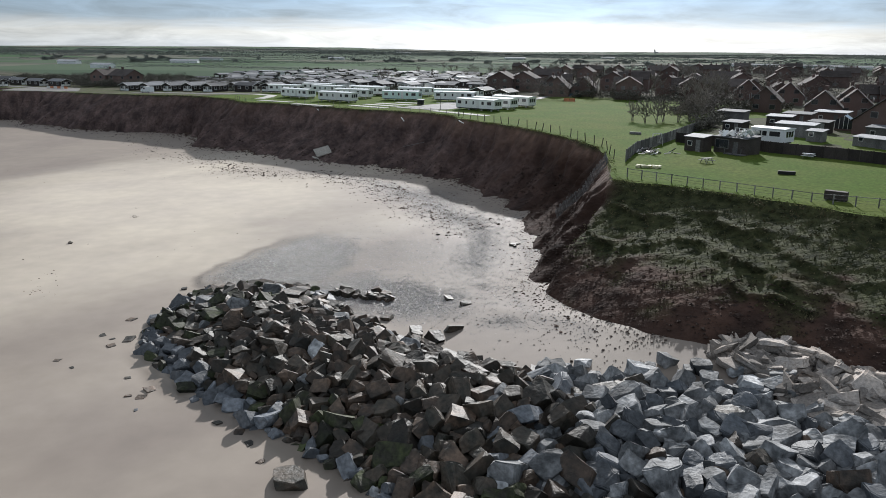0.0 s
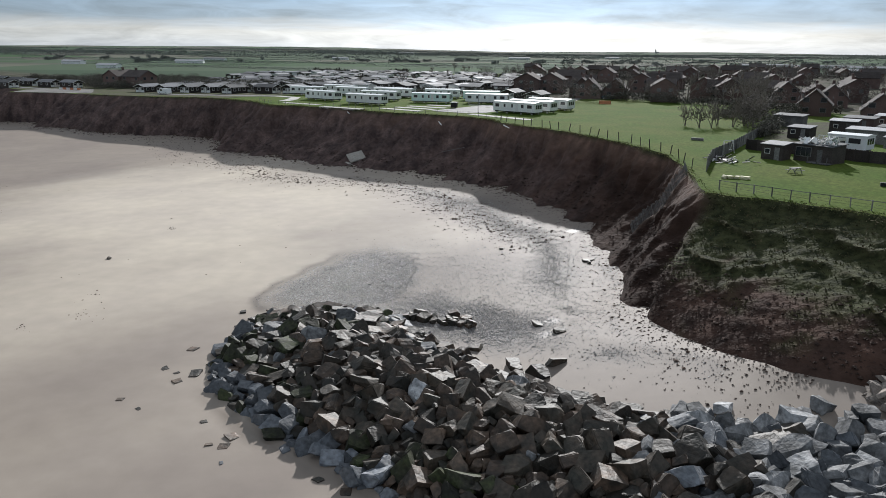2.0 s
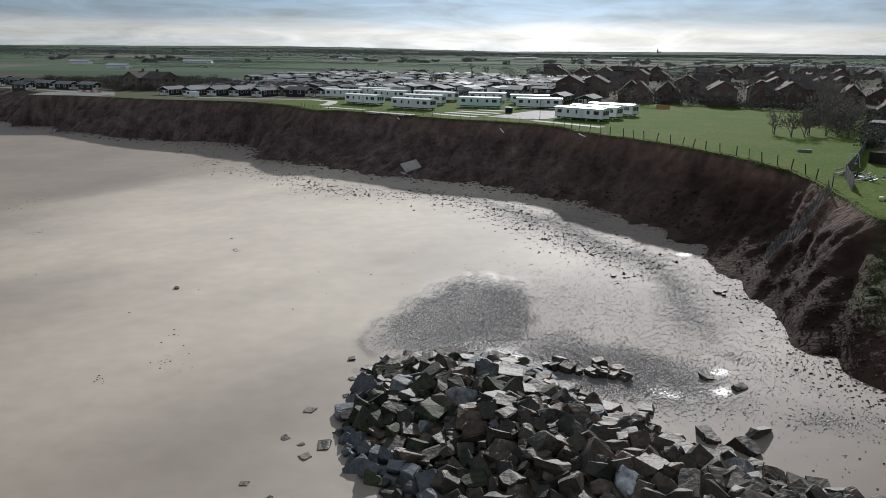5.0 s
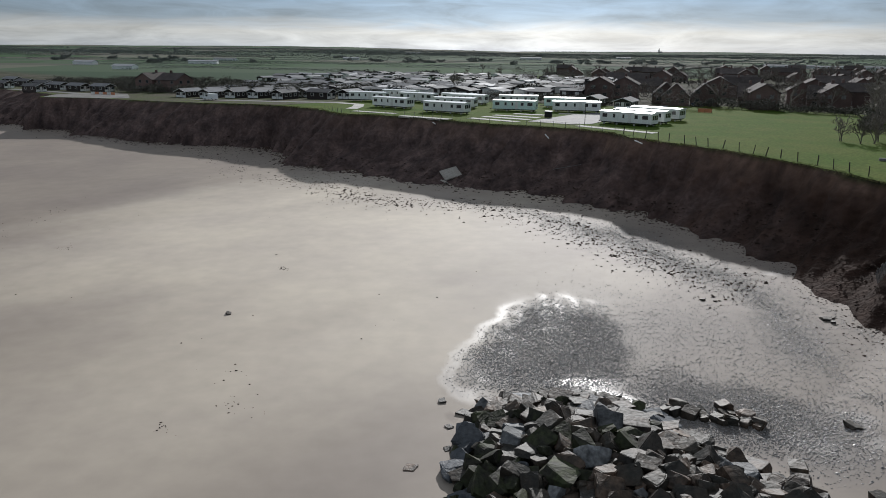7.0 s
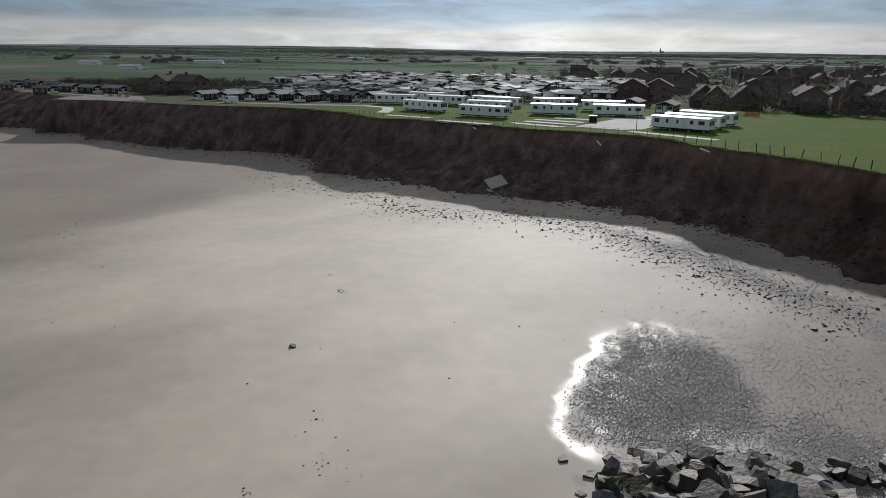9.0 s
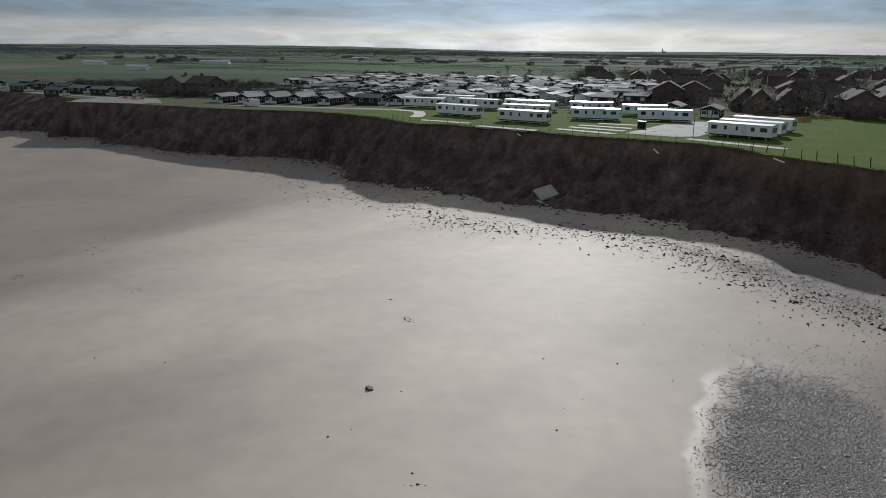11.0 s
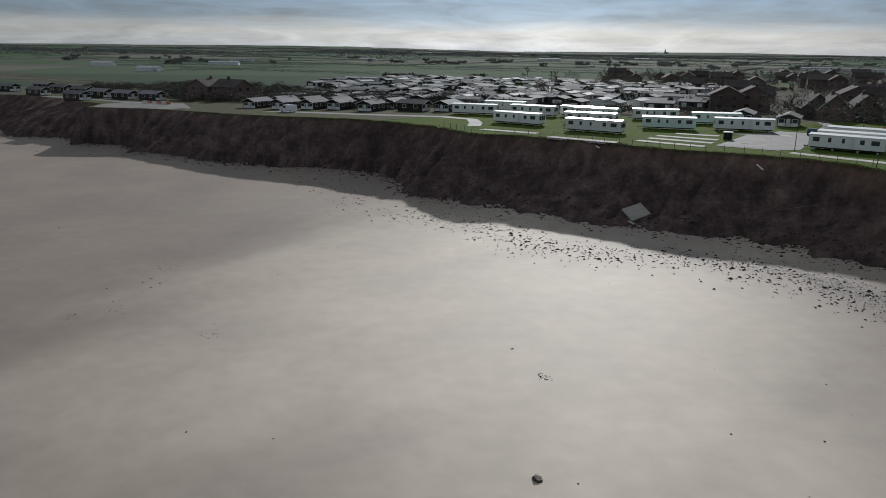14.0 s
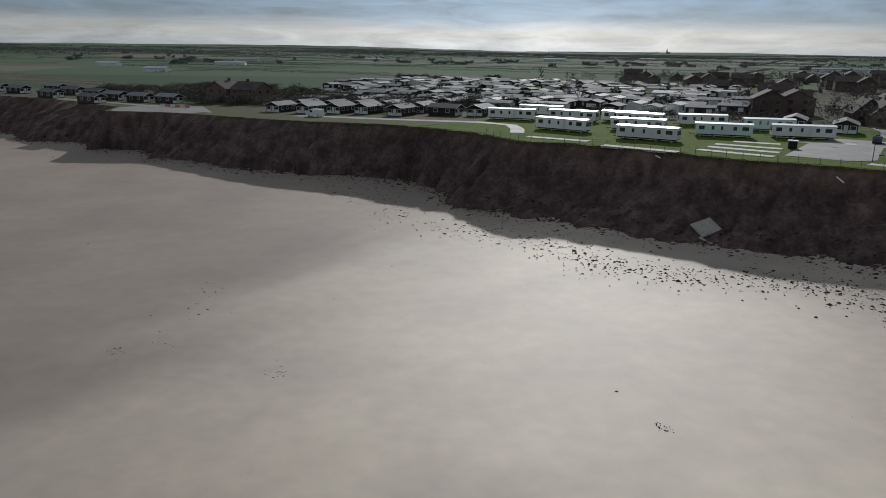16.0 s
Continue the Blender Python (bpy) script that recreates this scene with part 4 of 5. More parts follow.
def place_houses():
    rnd = random.Random(8)
    one = house(at_land(23.8, 291, 72), 11, 9.5)
    for x, y, t in ((33, 293.5, 72), (97.4, 289.3, 70), (69.2, 301.8, 70), (-150.5, 341, 62), (-133, 338, 152)):
        copy_thing(one, at_land(x, y, t))
    big = house(at_land(84.5, 142, 32), 12, 12, 2.7, 7.2, "large brown brick house with white bargeboards")
    low = house(at_land(40.9, 261, 72), 9, 8, 2.8, 6.6, "brick chalet bungalow with a steep gable")
    for x, y, t in ((50.3, 262.8, 72), (100.4, 245.9, 68), (40, 268, 75), (70, 262, 160), (88, 255, 160), (105.7, 228, 66), (92, 180, 62), (86, 199, 62), (112, 205, 62), (104, 188, 62)):
        copy_thing(low, at_land(x, y, t))
    far = [far_house(at_land(83.6, 301, 160), 12, 8, 4.8, 7.2, "two-storey brick house with a dark tiled roof"), far_house(at_land(60, 340, 160), 10, 8, 2.6, 5.2, "brick bungalow with a dark tiled roof")]
    for x, y in ((76, 395), (56, 345), (90, 330), (120, 300), (140, 280), (125, 252)):
        copy_thing(far[0], at_land(x, y, rnd.choice((70, 160)) + rnd.uniform(-5, 5)))
    for _ in range(110):
        x, y = rnd.uniform(60, 420), rnd.uniform(240, 620)
        if math.degrees(math.atan2(x, y)) < 36:
            copy_thing(rnd.choice(far), at_land(x, y, rnd.choice((70, 160, 75, -20)) + rnd.uniform(-5, 5)))


place_houses()


# ---- loose stones, clods and isolated boulders on the beach ----
def lumps(places, sizes, rnd, flat=0.6):
    """Many small stones as one mesh: squashed, randomly turned eight-sided lumps."""
    base = np.array([(1, 0, 0), (0, 1, 0), (-1, 0, 0), (0, -1, 0), (0, 0, 1), (0, 0, -1)], float)
    tri = np.array([(0, 1, 4), (1, 2, 4), (2, 3, 4), (3, 0, 4), (1, 0, 5), (2, 1, 5), (3, 2, 5), (0, 3, 5)])
    k = len(places)
    v = base[None] * rnd.uniform(0.7, 1.35, (k, 6, 1))
    a = rnd.uniform(0, 2 * np.pi, k)
    c, s = np.cos(a)[:, None], np.sin(a)[:, None]
    v = np.stack([v[..., 0] * c - v[..., 1] * s, v[..., 0] * s + v[..., 1] * c, v[..., 2] * flat], -1)
    v[..., 0] *= rnd.uniform(0.7, 1.3, (k, 1))
    v = v * sizes[:, None, None] + places[:, None, :]
    f = tri[None] + 6 * np.arange(k)[:, None, None]
    return v.reshape(-1, 3), f.reshape(-1, 3)


def stuff(name, v, f, mat, label, category):
    me = bpy.data.meshes.new(name)
    me.from_pydata(v.tolist(), [], f.tolist())
    me.materials.append(mat)
    me.update()
    return tagged(new(name, me), label, category, kind="stuff")


def build_pebbles():
    rnd = np.random.default_rng(4)
    s, n = rnd.uniform(36, 190, 1400000), rnd.uniform(36, 118, 1400000)
    keep = (n < n_toe(s)) & (rnd.uniform(0, 1, s.size) < 0.78 * stony(s, n) ** 2.4)
    clump = np.sin(s * 1.3 + 2 * np.sin(n * 0.9)) * np.cos(n * 1.7 + np.sin(s * 0.6))
    keep &= (rnd.uniform(-1, 1, s.size) < 0.35 * clump + 0.25 + 0.9 * stony(s, n))
    s, n = s[keep], n[keep]
    x, y = xy(s, n)
    z = z_beach(s, n) - 0.25 * np.exp(-(((s - 84) / 13) ** 2 + ((n - 58) / 14) ** 2))
    r = rnd.gamma(2.0, 0.014, s.size) + 0.032
    v, f = lumps(np.stack([x, y, z + 0.02], -1), np.minimum(r, 0.3), rnd, 0.42)
    stuff("pebbles", v, f, PEBBLE, "dark grey pebbles and cobbles strewn over wet sand", "pebbles")
    # clay clods and stones along the foot of the cliff
    s = rnd.uniform(30, 380, 15000)
    d = rnd.exponential(2.0, s.size)
    wide = np.interp(s, [30, 40, 75, 90, 380], [1.3, 1.6, 1.6, 0.8, 0.7])
    n = n_toe(s) + 1.2 - d * wide
    x, y = xy(s, n)
    r = (rnd.gamma(1.8, 0.05, s.size) + 0.04) * np.interp(s, [85, 110, 160], [0.6, 1.0, 1.5])
    v, f = lumps(np.stack([x, y, z_beach(s, n) + 0.03], -1), np.minimum(r, 0.75), rnd, 0.4)
    stuff("clay_clods", v, f, CLOD, "dark clay clods and stones fallen from the cliff", "clay clods")
    # clods lodged on the face
    for spots, k, size in ((DEBRIS, 4200, 0.04), (TOE, 2600, 0.06), (SCREE, 2600, 0.035)):
        p = spots[rnd.integers(0, len(spots), k)] + rnd.normal(0, 0.3, (k, 3)) * np.array([1, 1, 0])
        v, f = lumps(p, np.minimum(rnd.gamma(1.6, size, k) + 0.05, 0.8), rnd, 0.5)
        stuff("clay_clods", v, f, CLUMP, "lumps of fallen clay lodged low on the cliff face", "clay clods")
    # scattered dark stones farther down the beach
    s, n = rnd.uniform(78, 250, 3600), rnd.normal(0, 1, 3600)
    n = n_toe(s) - np.interp(s, [90, 150, 250], [15, 17, 12]) + 3.6 * n + 2 * np.sin(s * 0.11)
    keep = rnd.uniform(0, 1, s.size) < np.interp(s, [100, 165, 200, 260], [1, 0.8, 0.15, 0.25])
    s, n = s[keep], n[keep]
    x, y = xy(s, n)
    v, f = lumps(np.stack([x, y, z_beach(s, n) + 0.03], -1), rnd.gamma(2.0, 0.040, s.size) + 0.05, rnd, 0.5)
    stuff("stones", v, f, CLOD, "small dark stones scattered on the sand", "stones")
    s, n = rnd.uniform(70, 230, 60), rnd.uniform(22, 95, 60)
    for cs, cn, k, w in ((130.5, 54.4, 26, 0.7), (99, 28.1, 22, 1.2), (99.9, 21.9, 14, 0.6), (181.3, 27.6, 18, 0.9), (164.5, 37.0, 16, 1.0), (181.1, 33.3, 14, 1.3), (193.4, 46.1, 16, 1.6), (104, 31, 12, 2.5), (187, 40, 14, 3.0)):
        s, n = np.append(s, cs + rnd.normal(0, w, k)), np.append(n, cn + rnd.normal(0, 0.6 * w, k))
    x, y = xy(s, n)
    v, f = lumps(np.stack([x, y, z_beach(s, n) + 0.01], -1), rnd.gamma(2.0, 0.022, s.size) + 0.03, rnd)
    stuff("weed_scraps", v, f, CLOD, "scraps of weed and shell on the sand", "weed")


build_pebbles()


def lone_rocks():
    rnd = random.Random(21)
    dark = [(40.9, 26.4, 1.0), (53.8, 50.9, 0.62), (53.0, 50.4, 0.55), (50.4, 50.6, 0.78), (50.6, 53.4, 0.66), (59.6, 51.9, 0.62), (58.6, 60.7, 0.42), (55.0, 59.9, 0.5), (68.4, 84.6, 0.4), (67.6, 84.2, 0.3), (68.0, 85.3, 0.25), (81.9, 82.3, 0.22), (120.0, 39.6, 0.3)]
    for s, n, r in dark:
        ob = new("boulder", rnd.choice(DARK_ROCKS[:7]))
        ob.matrix_basis = rock_pose(rnd, s, n, float(z_beach(s, n)) + 0.15 * r, r, 14) @ Matrix.Diagonal((1.1, 1.0, 0.72, 1))
        tagged(ob, "dark wet boulder lying alone on the sand", "boulder", "boulders on the sand")
    # a low line of boulders behind the bank
    for i in range(26):
        s = 64 + 7.5 * rnd.random()
        n = 54.2 + (71 - s) * 0.4 + rnd.gauss(0, 0.8)
        r = rnd.uniform(0.28, 0.62)
        ob = new("boulder", rnd.choice(DARK_ROCKS))
        ob.matrix_basis = rock_pose(rnd, s, n, float(z_beach(s, n)) + 0.3 * r, r, 20)
        tagged(ob, "dark boulder half sunk among wet pebbles", "boulder", "boulders among the pebbles")
    # flat stones scoured out of the sand round the seaward tip and along the low side
    for s, n, r in ((80.8, 32.0, 0.62), (78.4, 28.0, 0.42), (74.8, 27.4, 0.5), (76.6, 28.3, 0.3), (80.6, 36.0, 0.4), (83.9, 41.3, 0.5), (86.6, 41.5, 0.45), (82.9, 38.6, 0.35), (75.0, 29.4, 0.6), (72.2, 22.6, 0.3), (75.1, 22.2, 0.4),
                    (62.4, 23.9, 0.3), (61.3, 24.4, 0.5), (62.1, 25.8, 0.6), (59.3, 23.2, 0.25), (52.3, 26.9, 0.4), (49.6, 27.4, 0.5), (47.5, 27.0, 0.45), (44.6, 26.2, 0.4), (57.6, 27.6, 0.55), (66.0, 25.4, 0.35)):
        ob = new("boulder", rnd.choice(FLAT_ROCKS))
        ob.matrix_basis = rock_pose(rnd, s, n, float(z_beach(s, n)) - 0.16 * r, 0.8 * r, 5)
        tagged(ob, "flat dark stone sunk in the sand beside the rock bank", "boulder", "stones round the bank")
    # pale boulders strewn between the bank and the cliff
    for i in range(64):
        s, n = rnd.uniform(14, 38), rnd.uniform(47.5, 60)
        if n > 52 + (38 - s) * 0.55:
            continue
        r = rnd.uniform(0.35, 0.9)
        ob = new("boulder", rnd.choice(PALE_ROCKS))
        ob.matrix_basis = rock_pose(rnd, s, n, float(z_beach(s, n)) + 0.35 * r, r, 18)
        tagged(ob, "grey boulder on the sand at the cliff foot", "boulder", "grey boulders at the cliff foot")
    # broken slabs and masonry tipped at the foot of the slumped bank
    root = thing("rubble_heap", "heap of broken concrete slabs and masonry below the slope", "rubble", pose(*xy(14, 58), 4.0))
    inv = root.matrix_basis.inverted()
    g = Geo()
    for i in range(900):
        s, n = rnd.uniform(-4, 26), rnd.uniform(51, 64)
        if n < 53 + (s - 8) * 0.38:
            continue
        k = max(0.0, (n - 61) / 3)
        z = float(z_beach(s, min(n, 61))) + 0.9 * k + rnd.uniform(0, 0.35)
        r = rnd.uniform(0.25, 0.9) if rnd.random() < 0.85 else rnd.uniform(0.9, 1.4)
        m = inv @ rock_pose(rnd, s, n, z, r, 35)
        me = rnd.choice(RUBBLE_ROCKS)
        if r > 0.55 and n < 62.5:
            part("slab", me, None, root, at=m)
        else:
            g.add([m @ q.co for q in me.vertices], [tuple(f.vertices) for f in me.polygons])
    tagged(part("fragments", g, RUBBLE, root), kind="stuff")
    # concrete slabs fallen from the cliff top
    for x, y, z, w, d, rx, ry, rz, label in ((-29.0, 191.0, 4.6, 4.0, 3.2, 30, -14, 20, "large broken concrete slab tilted on the cliff foot"), (-32.6, 193.6, 4.0, 2.2, 1.6, 34, -24, 40, "broken concrete slab among fallen clay"), (-26.3, 186.4, 2.95, 2.8, 1.5, 12, 4, -24, "concrete slab lying at the cliff foot"), (-30.4, 188.0, 3.3, 1.6, 1.2, 20, 16, 60, "broken corner of a concrete slab in fallen clay")):
        bm = bmesh.new()
        bmesh.ops.create_cube(bm, size=1.0)
        bmesh.ops.scale(bm, vec=(w, d, 0.28), verts=bm.verts[:])
        bmesh.ops.bevel(bm, geom=bm.edges[:], offset=0.04, segments=1, affect="EDGES")
        for q in bm.verts:
            q.co += Vector((0.18 * noise.noise(q.co * 1.3), 0.18 * noise.noise(q.co * 1.7 + Vector((4, 0, 0))), 0))
        me = bpy.data.meshes.new("concrete_slab")
        bm.to_mesh(me)
        bm.free()
        me.materials.append(SLAB)
        ob = new("concrete_slab", me)
        ob.matrix_basis = pose(x, y, z, rx, ry, rz)
        tagged(ob, label, "concrete slab", "fallen concrete slabs")


lone_rocks()


# ---- planting ----
def bare_tree(seed, height, spread):
    """Meshes of a leafless tree: trunk with limbs, and the crown of twigs."""
    rnd = random.Random(seed)
    wood, twig = Geo(), Geo()

    def grow(p, d, length, r, level):
        q = p + d * length
        (wood if level < 2 else twig).tube(p, q, r, r * 0.65, 5 if level < 2 else 3)
        if level == 4:
            return
        for _ in range(((4, 4, 4, 3) if spread < 1.2 else (3, 3, 3, 2))[level]):
            t = rnd.uniform(0.45, 1.0)
            e = (d + spread * Vector((rnd.gauss(0, 0.55), rnd.gauss(0, 0.55), rnd.gauss(0.12, 0.35)))).normalized()
            grow(p + d * length * t, e, length * rnd.uniform(0.5, 0.78), max(r * 0.55, 0.034), level + 1)

    for _ in range(1 if spread < 1.2 else 4):
        grow(Vector((rnd.uniform(-0.3, 0.3), rnd.uniform(-0.3, 0.3), -0.2)), Vector((rnd.gauss(0, 0.12 * spread), rnd.gauss(0, 0.12 * spread), 1)).normalized(), height * 0.36, height * (0.022 if spread < 1.2 else 0.011), 0)
    return wood.mesh("trunk", TWIG), twig.mesh("crown", TWIG)


TREES = [bare_tree(1, 8.0, 0.9), bare_tree(2, 9.5, 0.8), bare_tree(3, 6.0, 1.4), bare_tree(4, 7.0, 1.0)]


def tree(kind, x, y, size, turn, label="bare brown winter tree with a spreading crown"):
    t = thing("tree", label, "tree", at_land(x, y, turn) @ Matrix.Scale(size, 4), "bare trees")
    part("trunk", TREES[kind][0], None, t)
    part("crown", TREES[kind][1], None, t)


def scrub(paths, height, width, per_metre, leaf, rnd):
    """Triangles that fill hedge-shaped volumes along the given lines, thinner and uneven at the top."""
    vs = []
    for x0, y0, x1, y1 in paths:
        length = math.hypot(x1 - x0, y1 - y0)
        k = max(8, int(length * per_metre))
        t = rnd.uniform(0, 1, k)
        ux, uy = (x1 - x0) / length, (y1 - y0) / length
        off = rnd.normal(0, 0.38, k) * width
        top = height * (0.62 + 0.28 * np.sin(t * length / 3.1 + x0) * np.sin(t * length / 7.7 + y0) + 0.18 * rnd.uniform(-1, 1, k))
        z = np.sqrt(rnd.uniform(0, 1, k)) * top
        x, y = x0 + (x1 - x0) * t - uy * off, y0 + (y1 - y0) * t + ux * off
        g = z_land(*sn(x, y))
        c = np.stack([x, y, g + z], -1)
        vs.append(c[:, None, :] + rnd.normal(0, leaf, (k, 3, 3)) * np.array([1, 1, 0.8]))
    v = np.concatenate(vs).reshape(-1, 3)
    return v, np.arange(len(v)).reshape(-1, 3)


def inland(x, y):
    """Metres behind the cliff edge."""
    s, n = sn(x, y)
    return float(n - n_top(s))


def planting():
    rnd = np.random.default_rng(7)
    one = random.Random(17)
    near = [(46, 256, 62, 243.5), (62, 243, 80, 224), (80, 224, 97, 206), (61, 166, 70, 182), (70, 182, 82, 200), (52, 150, 60, 163), (-62, 300, -40, 289), (-30, 283, -8, 277), (0, 272, 22, 262), (60, 190, 76, 214)]
    v, f = scrub(near, 3.4, 2.4, 120, 0.20, rnd)
    stuff("hedge", v, f, HEDGE, "dense dark winter hedge and brambles beside the field", "hedge")
    mid = []
    for _ in range(70):
        x, y = one.uniform(-120, 330), one.uniform(290, 560)
        if abs(math.atan2(x, y)) < 0.6:
            a, l = one.choice((radians(62), radians(-28))), one.uniform(12, 40)
            if inland(x, y) > 40:
                mid.append((x, y, x + l * math.cos(a), y + l * math.sin(a)))
    thick = []
    for _ in range(210):
        x, y = one.uniform(10, 400), 238 + 380 * one.random() ** 1.4
        if math.atan2(x, y) < 0.62:
            a, l = one.uniform(0, 3), one.uniform(4, 14)
            thick.append((x, y, x + l * math.cos(a), y + l * math.sin(a)))
    thick += [(55, 164, 60, 174), (59, 172, 66, 184), (63, 182, 72, 197), (60, 176, 68, 188), (66, 190, 74, 204), (74, 208, 84, 218), (86, 228, 96, 238), (48, 262, 60, 258), (66, 252, 80, 246), (30, 282, 40, 276)]
    v, f = scrub(thick, 7.0, 4.0, 80, 0.17, rnd)
    stuff("thicket", v, f, THICKET, "bare brown thickets and tree tops among the houses", "thicket")
    v, f = scrub(mid, 3.6, 2.2, 22, 0.42, rnd)
    stuff("hedge", v, f, HEDGE, "dark garden hedges between the houses", "hedge")
    for x, y, s in ((44.5, 171, 1.15), (46.2, 167.5, 1.2), (48.8, 167.5, 1.3), (51.5, 171, 1.4), (54.5, 170, 1.35), (57.5, 172, 1.4)):
        tree(2, x, y, s, one.uniform(0, 360), "bare multi-stemmed shrub on the grass")
    for x, y, s in ((66, 196, 1.1), (70, 202, 1.2), (74, 207, 1.0), (63, 186, 0.9), (60, 178, 0.9), (69, 190, 1.0), (77, 213, 1.1), (58, 168, 0.8), (82, 222, 1.0), (52, 256, 0.9), (60, 252, 1.0), (70, 246, 1.1), (78, 240, 1.0), (88, 236, 1.1)):
        tree(one.choice((0, 1, 3)), x, y, s * 1.35, one.uniform(0, 360))
    for _ in range(150):
        x, y = one.uniform(-50, 420), one.uniform(285, 640)
        az = math.degrees(math.atan2(x, y))
        if abs(az) < 36 and inland(x, y) > 75 and (az > 8 or one.random() < 0.45):
            tree(one.choice((0, 1, 3)), x, y, one.uniform(0.9, 1.5), one.uniform(0, 360))
    # farm hedges and woods
    near_hedges, far, woods = [], [], []
    a = radians(-28)
    for _ in range(230):
        r, az = 640 * (4700 / 640) ** (one.random() ** 0.7), radians(one.uniform(-38, 38))
        x, y = r * math.sin(az), r * math.cos(az)
        b = a if one.random() < 0.75 else a + math.pi / 2
        l = one.uniform(60, 320) * (1 + r / 3000)
        line = (x, y, x + l * math.cos(b), y + l * math.sin(b))
        if min(inland(*line[:2]), inland(*line[2:])) > 150:
            (near_hedges if r < 1300 else far).append(line)
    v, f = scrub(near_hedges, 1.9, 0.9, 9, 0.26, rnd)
    stuff("farm_hedge", v, f, HAZEWOOD, "clipped hedgerows dividing the nearer fields", "hedge")
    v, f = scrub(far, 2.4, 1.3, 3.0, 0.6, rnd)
    stuff("farm_hedge", v, f, HAZEWOOD, "dark hedgerows dividing the distant fields", "hedge")
    for _ in range(170):
        r, az = 1500 + 3250 * one.random() ** 0.7, radians(one.uniform(-38, 38))
        x, y = r * math.sin(az), r * math.cos(az)
        l = one.uniform(160, 700)
        line = (x, y, x + l * math.cos(a), y + l * math.sin(a))
        if min(inland(*line[:2]), inland(*line[2:])) > 300:
            woods.append(line)
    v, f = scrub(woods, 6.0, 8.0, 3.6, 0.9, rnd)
    stuff("woodland", v, f, HAZEWOOD, "belts of bare dark woodland on the plain", "woodland")
    clumps = []
    for _ in range(170):
        r, az = 900 * (4700 / 900) ** one.random(), radians(one.uniform(-38, 38))
        x, y, l = r * math.sin(az), r * math.cos(az), one.uniform(5, 26)
        if inland(x, y) > 150:
            clumps.append((x, y, x + l * math.cos(a), y + l * math.sin(a)))
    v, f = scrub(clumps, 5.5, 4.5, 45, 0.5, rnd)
    stuff("woodland", v, f, HAZEWOOD, "scattered hedgerow trees and copses on the plain", "woodland")
    # scrub behind the chalets on the cliff top
    belt = []
    for _ in range(120):
        s, d, l = one.uniform(262, 420), one.uniform(28, 80), one.uniform(6, 22)
        x, y = xy(s, float(n_top(s)) + d)
        t = one.uniform(0.3, 2.6)
        belt.append((x, y, x + l * math.cos(t), y + l * math.sin(t)))
    v, f = scrub(belt, 4.2, 3.6, 70, 0.22, rnd)
    stuff("thicket", v, f, HEDGE, "dark winter scrub behind the cliff-top chalets", "thicket")
    # ragged turf hanging over the edge
    s = rnd.uniform(14, 262, 26000)
    n = n_top(s) + rnd.normal(0.45, 0.5, s.size)
    x, y = xy(s, n)
    c = np.stack([x, y, z_land(s, n) + rnd.uniform(-0.16, 0.02, s.size)], -1)
    v = (c[:, None, :] + rnd.normal(0, 0.07, (s.size, 3, 3))).reshape(-1, 3)
    stuff("rough_grass", v, np.arange(len(v)).reshape(-1, 3), TUFT, "ragged tussocks along the crumbling cliff edge", "grass")


planting()


# ---- fences ----
def post_fence(places, height, label, wires=(), thick=0.07, lean=8, rail=None, mat=None, seed=1):
    """Posts at the given places, joined by wires or a rail."""
    rnd = random.Random(seed)
    x0, y0 = places[0]
    root = thing("fence", label, "fence", at_land(x0, y0))
    inv = root.matrix_basis.inverted()
    mat = mat or GREYWOOD
    me = Geo().box(-thick, thick, -thick, thick, -0.4, height).mesh("post", mat)
    base = []
    for x, y in places:
        m = at_land(x, y) @ pose(0, 0, 0, rnd.uniform(-lean, lean), rnd.uniform(-lean, lean), rnd.uniform(0, 90))
        base.append(m)
        part("post", me, None, root, at=inv @ m)
    for h in wires:
        for p, q in zip(base, base[1:]):
            part("wire", Geo().tube(inv @ p @ Vector((0, 0, h)), inv @ q @ Vector((0, 0, h)), 0.012, 0.012, 3), DARK, root)
    for h in rail or ():
        for p, q in zip(base, base[1:]):
            part("rail", Geo().tube(inv @ p @ Vector((0, 0, h)), inv @ q @ Vector((0, 0, h)), 0.05, 0.05, 4), mat, root)


def board_fence(name, pts, height, label, mat):
    """Close-boarded fence through the points, one panel to a bay."""
    root = thing(name, label, "fence", at_land(*pts[0][:2]))
    inv = root.matrix_basis.inverted()
    for (xa, ya), (xb, yb) in zip(pts, pts[1:]):
        k = max(1, round(math.hypot(xb - xa, yb - ya) / 1.9))
        for i in range(k):
            p = Vector((xa + (xb - xa) * i / k, ya + (yb - ya) * i / k, 0))
            q = Vector((xa + (xb - xa) * (i + 1) / k, ya + (yb - ya) * (i + 1) / k, 0))
            d = q - p
            m = inv @ at_land(p.x, p.y, math.degrees(math.atan2(d.y, d.x)))
            g = Geo()
            w = d.length / 12
            v, f = [], []
            for j in range(25):
                x, y = j * w / 2, 0.025 * ((j // 2) % 2)
                t = height - 0.04 + 0.03 * math.sin((j // 2) * 2.1)
                v += [(x, y, -0.1), (x, y, t), (x, y + 0.03, t), (x, y + 0.03, -0.1)]
            for j in range(24):
                k4 = 4 * j
                f += [(k4 + e, k4 + (e + 1) % 4, k4 + 4 + (e + 1) % 4, k4 + 4 + e) for e in range(4)]
            g.add(v, f + [(3, 2, 1, 0), (96, 97, 98, 99)])
            part("panel", g, mat, root, at=m)
            part("post", Geo().box(-0.06, 0.06, -0.06, 0.06, -0.3, height + 0.08), mat, root, at=m)


